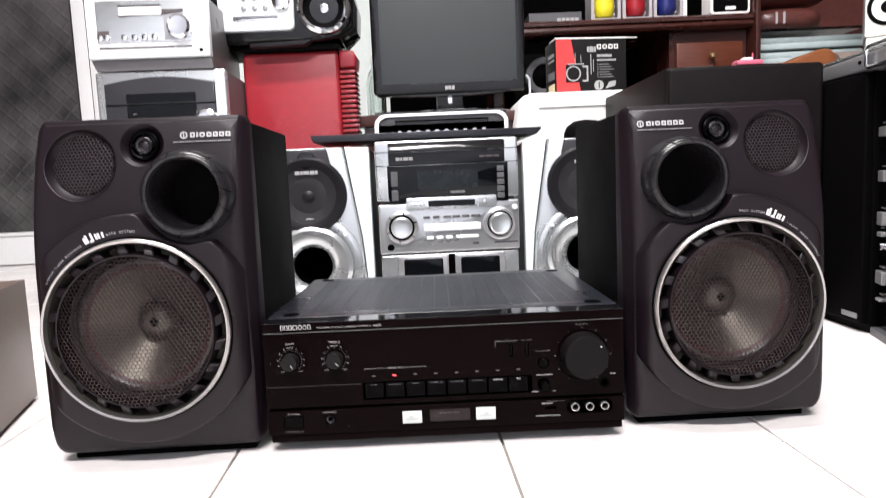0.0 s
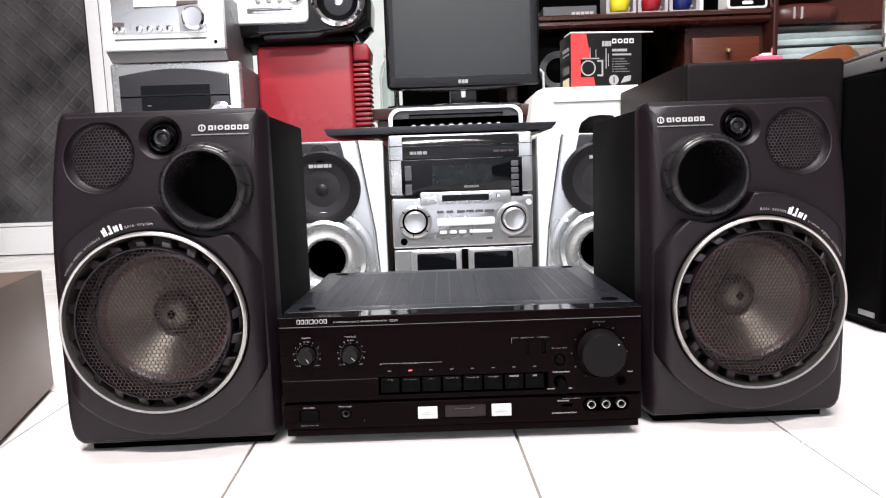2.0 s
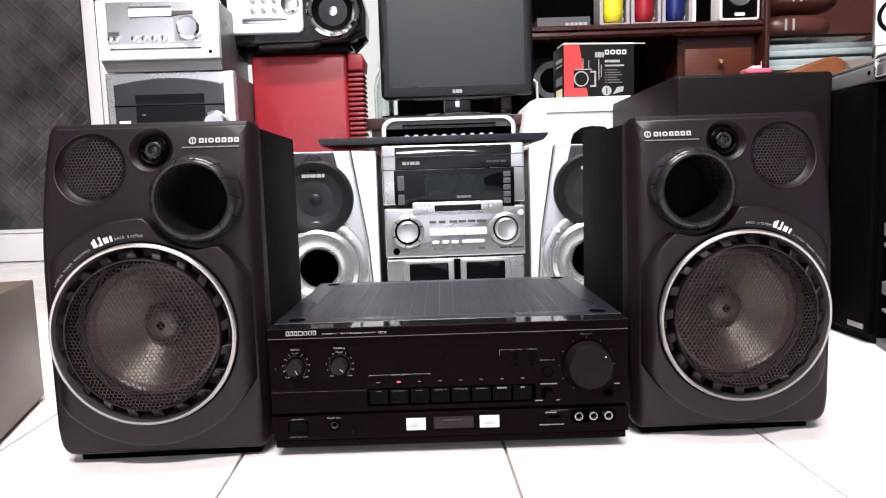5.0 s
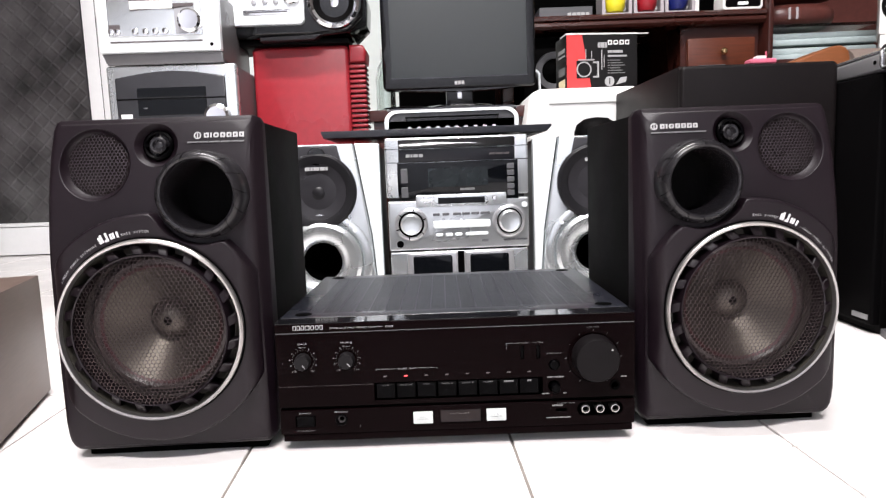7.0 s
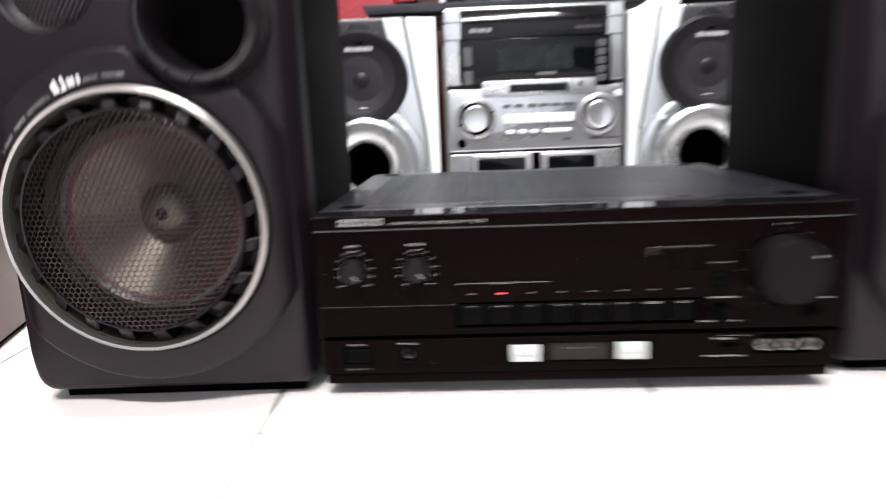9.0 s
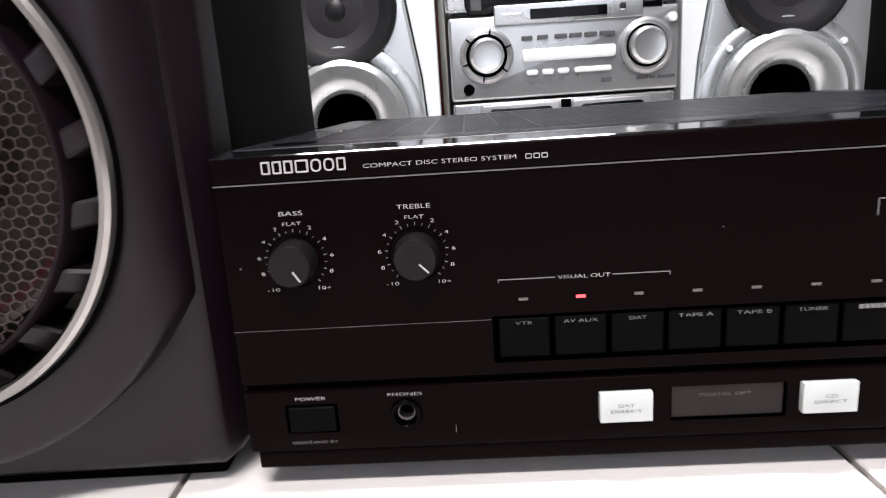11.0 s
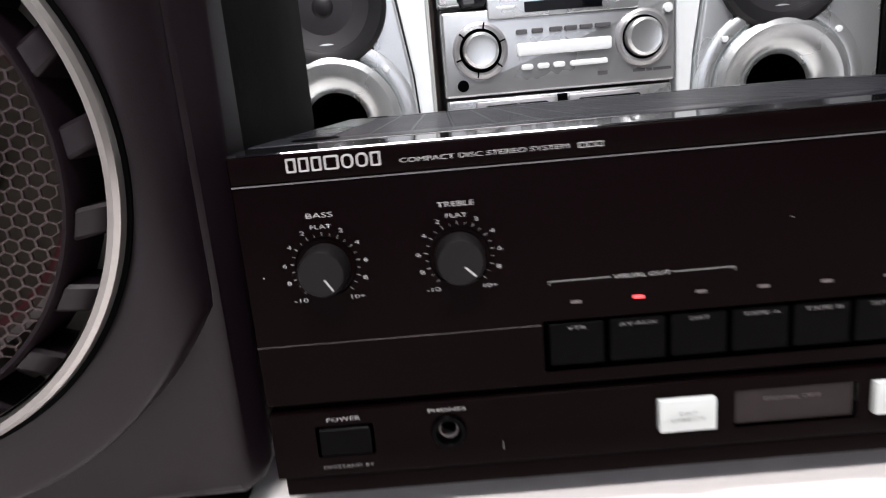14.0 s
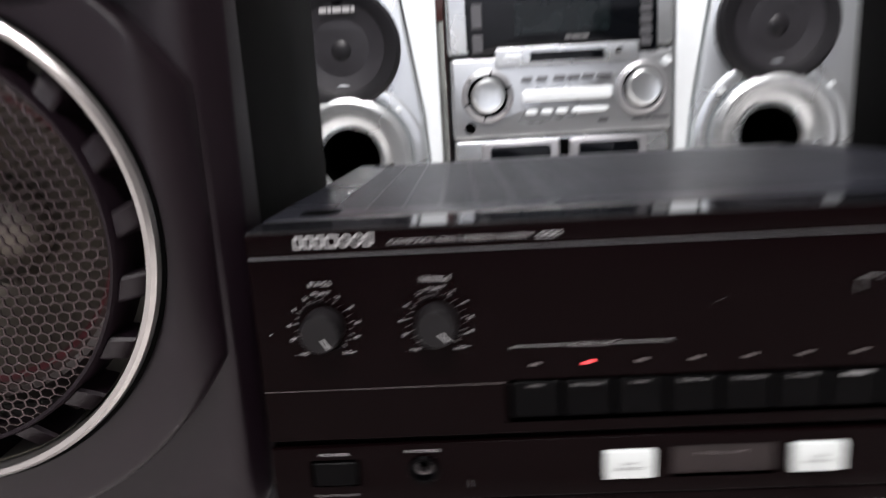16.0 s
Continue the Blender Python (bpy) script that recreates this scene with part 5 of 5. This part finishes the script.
def stacked_units():
    low = thing("mini_stereo", pose(-0.562, 0.745, 0.30, 0, 0, 2.0), "silver and grey mini stereo under the other unit", "mini stereo")
    part("shell", box(-0.131, 0.131, 0.014, 0.225, 0.0, 0.219, 0.003), M_GREY, low, "grey metal shell")
    part("silver_front", panel(rounded(-0.134, 0.134, 0.0, 0.222, 0.006, 3), 0.0, 0.0138, 0.005), M_SILVER, low)
    arch = [(-0.116, 0.030), (0.110, 0.030), (0.110, 0.196)] + [(0.110 - 0.226 * i / 10, 0.196 + 0.013 * math.sin(math.pi * i / 10)) for i in range(1, 10)] + [(-0.116, 0.196)]
    part("grey_face", panel(arch, -0.005, 0.001, 0.003), M_GREY_D, low, "grey arched face")
    for z0, z1, x0, x1 in ((0.155, 0.175, -0.072, 0.070), (0.118, 0.150, -0.072, 0.070), (0.060, 0.112, -0.072, 0.070)):
        part("dark_slot", box(x0, x1, -0.0065, -0.004, z0, z1, 0.001, 1), M_DISPLAY, low)
    part("seam", box(-0.116, 0.110, -0.0055, -0.003, 0.151, 0.1535), M_DARK, low)
    part("label", box(-0.108, -0.085, -0.0056, -0.004, 0.112, 0.122), M_WHITE_PLASTIC, low)
    part("round_knob", lathe(0.090, 0.112, [(0.027, -0.004), (0.026, -0.012), (0.020, -0.016), (0.0, -0.015)], 40), M_CHROME, low, "chrome knob")
    bars([1, 1, 1], -0.060, -0.052, 0.132, 0.135, -0.0072, low, M_GREY)
    for z in (0.06, 0.10, 0.14):
        part("side_label", box(0.1311, 0.1316, 0.19, 0.215, z, z + 0.022), M_CARD_GREY, low)
    up = thing("mini_stereo", pose(-0.574, 0.735, 0.5225, 0, 0, 2.0), "bright silver mini stereo with mirrored control window, on top", "mini stereo")
    part("shell", box(-0.122, 0.122, 0.014, 0.225, 0.006, 0.142, 0.003), M_SHELL, up, "grey metal shell")
    lip = [(-0.114, 0.0), (0.124, 0.0), (0.120, 0.023), (-0.124, 0.023)]
    part("lower_lip", panel(lip, 0.006, 0.0138, 0.001), M_SHELL, up)
    part("silver_front", panel(rounded(-0.124, 0.122, 0.0235, 0.143, 0.003, 3), -0.003, 0.0138, 0.003), M_PALE_SILVER, up)
    part("mirror_window", panel(rounded(-0.102, 0.088, 0.055, 0.138, 0.002, 3), -0.0055, -0.001, 0.001), M_SILVER, up, "bright control window")
    part("display", box(-0.055, 0.030, -0.0068, -0.004, 0.108, 0.124), M_WHITE_PLASTIC, up)
    part("display_edge", box(-0.056, 0.031, -0.0072, -0.004, 0.1245, 0.128), M_GREY, up)
    part("display_foot", panel([(-0.055, 0.1045), (0.074, 0.112), (0.074, 0.118), (0.032, 0.118), (0.032, 0.107), (-0.055, 0.1075)], -0.0066, -0.004, 0.0), M_LED_OFF, up)
    # grey plate that paints a dark reflection in the control window
    part("side_shade", box(0.034, 0.074, -0.0064, -0.004, 0.058, 0.110), M_SILVER_D, up)
    part("round_knob", lathe(0.066, 0.082, [(0.024, -0.004), (0.0235, -0.018), (0.019, -0.022), (0.0, -0.021)], 40), M_CHROME, up, "chrome knob")
    for i, x in enumerate((-0.095, -0.082, -0.047, -0.026, -0.006, 0.014)):
        part("chrome_key", lathe(x, 0.064, [(0.0062, -0.004), (0.0058, -0.010), (0.0, -0.012)], 20), M_CHROME, up)
    # another grey plate painting a dark reflection, at the window's lower left
    part("shade_block", box(-0.100, -0.078, -0.0064, -0.004, 0.066, 0.078), M_LED_OFF, up)
    part("slot_line", box(-0.100, 0.052, -0.0042, -0.002, 0.0425, 0.0455), M_LED_OFF, up)
    part("slot_line", box(0.054, 0.086, -0.0042, -0.002, 0.0425, 0.0455), M_LED_OFF, up)
    part("screw", lathe(0.104, 0.036, [(0.0038, -0.002), (0.0034, -0.0045), (0.0, -0.0045)], 20), M_DARK, up)
    top = thing("black_case", pose(-0.60, 0.75, 0.6657, 0, 0, 2), "flat black case lying on the silver stereo", "case")
    part("lid", box(-0.11, 0.06, 0.0, 0.17, 0.0, 0.045, 0.004), M_VINYL, top)
    st = thing("low_stand", pose(-0.562, 0.86, 0), "plain dark stand under the silver stereos", "stand")
    part("top_board", box(-0.14, 0.14, -0.11, 0.12, 0.275, 0.2995, 0.002), M_WOOD, st)
    for x in (-0.13, 0.105):
        for y in (-0.105, 0.09):
            part("leg", box(x, x + 0.025, y, y + 0.025, 0.0, 0.2748), M_WOOD, st)


stacked_units()

# clear plastic bottles beside the monitor
def bottle(x, y, h, r):
    b = thing("plastic_bottle", pose(x, y, 0.4317), "empty clear plastic bottle on the desk", "bottle", "clear bottles")
    part("shell", upright([(0.0, 0.0), (r, 0.001), (r, h * 0.62), (r * 0.8, h * 0.78), (r * 0.35, h * 0.90), (r * 0.35, h), (r * 0.30, h), (r * 0.30, h * 0.90), (r * 0.72, h * 0.77), (r * 0.94, h * 0.61), (r * 0.94, 0.004), (0.0, 0.004)], 28), M_CLEAR, b)
    part("bottle_cap", upright([(0.0, h + 0.012), (r * 0.4, h + 0.011), (r * 0.42, h + 0.0005)], 20), M_WHITE_PLASTIC, b)


bottle(-0.142, 1.05, 0.14, 0.024)
bottle(-0.150, 1.16, 0.17, 0.026)


# ---------- cream bin, printed box, black speakers ----------
bin_ = thing("cream_plastic_housing", pose(0.305, 0.86, 0), "cream white plastic housing with a recessed front panel", "plastic housing")
prof = [(-0.165, 0.0), (0.165, 0.0), (0.150, 0.437), (0.135, 0.4590), (-0.078, 0.4590), (-0.096, 0.4525), (-0.106, 0.437)]
hole = [(-0.075, 0.06), (0.11, 0.06), (0.11, 0.425), (-0.060, 0.425)]
part("shell", panel(prof, 0.0, 0.24, 0.012, [hole], True), M_WHITE_PLASTIC, bin_)
part("recess_panel", box(-0.095, 0.115, 0.0035, 0.009, 0.05, 0.434), M_WHITE_PLASTIC, bin_)


def printed_box():
    p = thing("printed_carton", pose(0.379, 0.915, 0.4593, 0, 0, 6), "black and red printed product carton on the cream housing", "carton")
    W, H = 0.086, 0.125
    part("carton", box(-W, W, 0.0, 0.085, 0.0, H, 0.001, 1), M_CARD_BLACK, p)
    part("red_field", panel([(-W + 0.001, 0.001), (-0.026, 0.001), (-0.048, H - 0.001), (-W + 0.001, H - 0.001)], -0.0007, 0.0, 0.0), M_CARD_RED, p)
    part("lid_flap", box(-W, W, -0.001, 0.05, H + 0.0002, H + 0.0035), M_WHITE_PLASTIC, p)
    part("torn_edge", box(W - 0.004, W + 0.028, 0.0, 0.004, H + 0.0004, H + 0.003, 0.001, 1), M_WHITE_PLASTIC, p)
    plain_mark("f o f f", 0.014, 0.066, H - 0.0235, H - 0.0130, -0.001, p, M_WHITE_PLASTIC, 0.0026)
    bars([2, 5], 0.014, 0.050, H - 0.042, H - 0.036, -0.001, p)
    bars([8], 0.014, 0.060, H - 0.051, H - 0.047, -0.001, p)
    for i in range(6):
        bars([0.4, 3], 0.014, 0.044 + 0.012 * ((i * 7) % 3) / 2, H - 0.060 - i * 0.0058, H - 0.0578 - i * 0.0058, -0.001, p, M_GREY_INK)
    part("round_icon", lathe(0.018, 0.018, [(0.0115, 0.0), (0.0115, -0.0012), (0.0, -0.0012)], 28), M_WHITE_INK, p)
    part("icon_bar", box(0.0168, 0.0192, -0.0018, -0.001, 0.011, 0.025), M_CARD_BLACK, p)
    part("second_icon", panel([(0.034, 0.010), (0.058, 0.016), (0.060, 0.028), (0.044, 0.026)], -0.0010, 0.0, 0.0), M_WHITE_INK, p)
    # picture of a radio: outline, dial and bracket
    part("picture_body", box(-0.062, -0.012, -0.0013, 0.0, 0.026, 0.066), M_CARD_BLACK, p)
    part("picture_dial", lathe(-0.050 + 0.006, 0.046, [(0.0180, -0.0012), (0.0180, -0.0022), (0.0150, -0.0022), (0.0150, -0.0012)], 36), M_WHITE_INK, p)
    fr = bmesh.new()
    for x0, x1, z0, z1 in ((-0.022, -0.008, 0.060, 0.064), (-0.022, -0.008, 0.027, 0.031), (-0.012, -0.008, 0.031, 0.060), (-0.058, -0.018, 0.0665, 0.069), (-0.002, 0.0, 0.044, 0.090), (0.004, 0.0055, 0.050, 0.078), (-0.040, -0.0385, 0.070, 0.092), (-0.026, -0.0245, 0.070, 0.088)):
        add_box(fr, x0, x1, -0.0020, -0.0008, z0, z1)
    part("picture_lines", fr, M_WHITE_INK, p)
    bars([1, 2, 1], -0.010, 0.012, H - 0.030, H - 0.018, -0.001, p)
    for z0, z1, material in ((0.006, 0.026, M_CREAM), (0.088, 0.096, M_WHITE_INK), (0.078, 0.082, M_WHITE_INK), (0.036, 0.054, M_GREY_INK)):
        part("side_print", box(-W - 0.0008, -W, 0.012, 0.06, z0, z1), material, p)
    return p


printed_box()

sub = thing("black_subwoofer", pose(0.521, 0.455, 0, 0, 0, 0), "black box subwoofer with cloth front behind the loudspeaker", "subwoofer")
part("cabinet", box(-0.127, 0.133, 0.014, 0.40, 0.012, 0.440, 0.006), M_SUB, sub)
part("front_cloth", panel(rounded(-0.127, 0.133, 0.012, 0.438, 0.008, 3), 0.0, 0.0138, 0.006), M_SUB, sub)
part("foot_board", box(-0.11, 0.11, 0.02, 0.38, 0.0, 0.0118), M_DARK, sub)
part("top_badge", box(-0.09, -0.045, 0.020, 0.030, 0.4402, 0.4412), M_GREY, sub)
toy = thing("pink_toy", pose(0.540, 0.49, 0.4404), "small pink toy with a white top on the subwoofer", "toy")
part("pink_body", box(-0.021, 0.024, -0.012, 0.012, 0.0, 0.009, 0.004, 3), M_PINK, toy)
part("white_top", box(-0.008, 0.008, -0.007, 0.008, 0.0091, 0.014, 0.0015), M_WHITE_PLASTIC, toy)
part("pink_stick", box(0.010, 0.012, 0.0, 0.002, 0.0085, 0.022), M_PINK, toy)

tw = thing("tower_speaker", pose(0.6580, 0.561, 0, 0, 0, -90), "black cloth-fronted tower loudspeaker with small silver badge", "speaker")
part("cabinet", box(-0.300, 0.207, 0.012, 0.24, 0.0, 0.405, 0.004), M_VINYL, tw)
part("front_cloth", panel(rounded(-0.298, 0.205, 0.014, 0.403, 0.004, 3), 0.0, 0.0118, 0.004), M_GRILLE, tw)
part("badge", box(0.160, 0.197, -0.002, 0.0005, 0.0225, 0.0305), M_SILVER_D, tw, "small silver badge")

ct = thing("component_tower", pose(0.6800, 0.351, 0, 0, 0, -106.5), "black hi-fi tower with silver keys beside the tower speaker", "hi-fi tower")
part("cabinet", box(0.0, 0.30, 0.0, 0.28, 0.012, 0.366, 0.004), M_GLOSS, ct)
part("base", box(0.005, 0.295, -0.010, 0.26, 0.0, 0.0118), M_GREY, ct)
for z in (0.12, 0.20, 0.285):
    part("unit_gap", box(0.001, 0.299, -0.0012, 0.0005, z, z + 0.003), M_DARK, ct)
for z0, z1, x0, x1 in ((0.305, 0.320, 0.012, 0.040), (0.238, 0.255, 0.014, 0.036), (0.172, 0.192, 0.014, 0.036), (0.155, 0.162, 0.016, 0.034), (0.082, 0.102, 0.014, 0.040), (0.055, 0.060, 0.016, 0.034)):
    part("silver_key", box(x0 - 0.008, x1 - 0.008, -0.006, 0.001, z0, z1, 0.0012, 1), M_SILVER_D, ct)
    part("key_print", box(x0 - 0.005, x1 - 0.012, -0.0012, 0.0002, z1 + 0.005, z1 + 0.007), M_GREY_INK, ct)
part("small_knob", lathe(0.026, 0.140, [(0.006, 0.0), (0.0055, -0.008), (0.0, -0.009)], 20), M_CHROME, ct)
part("window", box(0.06, 0.28, -0.002, 0.0006, 0.04, 0.105), M_DISPLAY, ct)

lap = thing("silver_radio", pose(0.668, 0.468, 0.4055, 0, 0, -97), "silver portable radio lying on the tower speaker", "radio")
part("radio_body", box(-0.065, 0.42, 0.0, 0.14, 0.0, 0.026, 0.006, 3), M_SILVER_D, lap)
part("radio_top", box(-0.063, 0.418, 0.002, 0.138, 0.0262, 0.032, 0.002), M_SILVER, lap)
part("screw", lathe(0.10, 0.014, [(0.0035, 0.001), (0.003, -0.0015), (0.0, -0.0015)], 16), M_DARK, lap)
tube([(0.13, -0.006, 0.006), (0.13, -0.006, 0.026), (0.136, -0.006, 0.032), (0.26, -0.006, 0.032), (0.266, -0.006, 0.026), (0.266, -0.006, 0.006), (0.26, -0.006, 0.0015), (0.136, -0.006, 0.0015), (0.13, -0.006, 0.006)], 0.003, lap, "handle", M_CHROME, "chrome handle")

gb = thing("taupe_speaker_box", pose(-0.546, 0.215, 0, 0, 0, math.degrees(math.atan2(0.039, 0.128))), "taupe wood-grain speaker box standing on the tiles", "speaker")
part("box_shell", box(-0.24, 0.0, -0.30, 0.0, 0.006, 0.163, 0.002), M_TAUPE, gb)
part("base", box(-0.235, -0.006, -0.29, -0.006, 0.0, 0.0058), M_DARK, gb)
part("front_cloth", box(-0.237, -0.003, -0.312, -0.3004, 0.008, 0.156, 0.003), M_GRILLE, gb)

gp = thing("green_post", pose(-1.86, 1.80, 0), "pale green painted post beside the door", "post")
part("shaft", box(-0.05, 0.042, 0.0, 0.09, 0.0, 0.36, 0.006), M_GREEN, gp)
bg = thing("grey_bag", pose(-1.82, 1.80, 0.3605), "soft pinkish grey bag on the green post", "bag")
s_ = bmesh.new()
bmesh.ops.create_uvsphere(s_, u_segments=24, v_segments=14, radius=1)
for v in s_.verts:
    v.co = Vector((v.co.x * 0.06, v.co.y * 0.06, 0.25 + 0.25 * v.co.z))
part("sack", s_, M_CUSHION, bg)


# ---------- floor tiles ----------
PITCH, JOINT, TURN = 0.2715, 0.0031, 2.5
tile_bm = bmesh.new()
add_box(tile_bm, -(PITCH - JOINT) / 2, (PITCH - JOINT) / 2, -(PITCH - JOINT) / 2, (PITCH - JOINT) / 2, -0.008, 0.0, 0.0008, 1)
tile_me = bpy.data.meshes.new("tile")
tile_bm.to_mesh(tile_me)
tile_bm.free()
tile_me.materials.append(M_TILE)
grid = pose(0.0575, -0.0385, 0, 0, 0, TURN)
for i in range(-12, 11):
    for j in range(-11, 10):
        p = grid @ Vector(((i + 0.5) * PITCH, (j + 0.5) * PITCH, 0))
        if not (X0 + 0.12 < p.x < X1 - 0.12 and Y0 + 0.12 < p.y < Y1 - 0.1):
            continue
        o = new("tile", tile_me)
        o.parent = floor
        o.matrix_local = Matrix.Translation(p) @ grid.to_3x3().to_4x4()
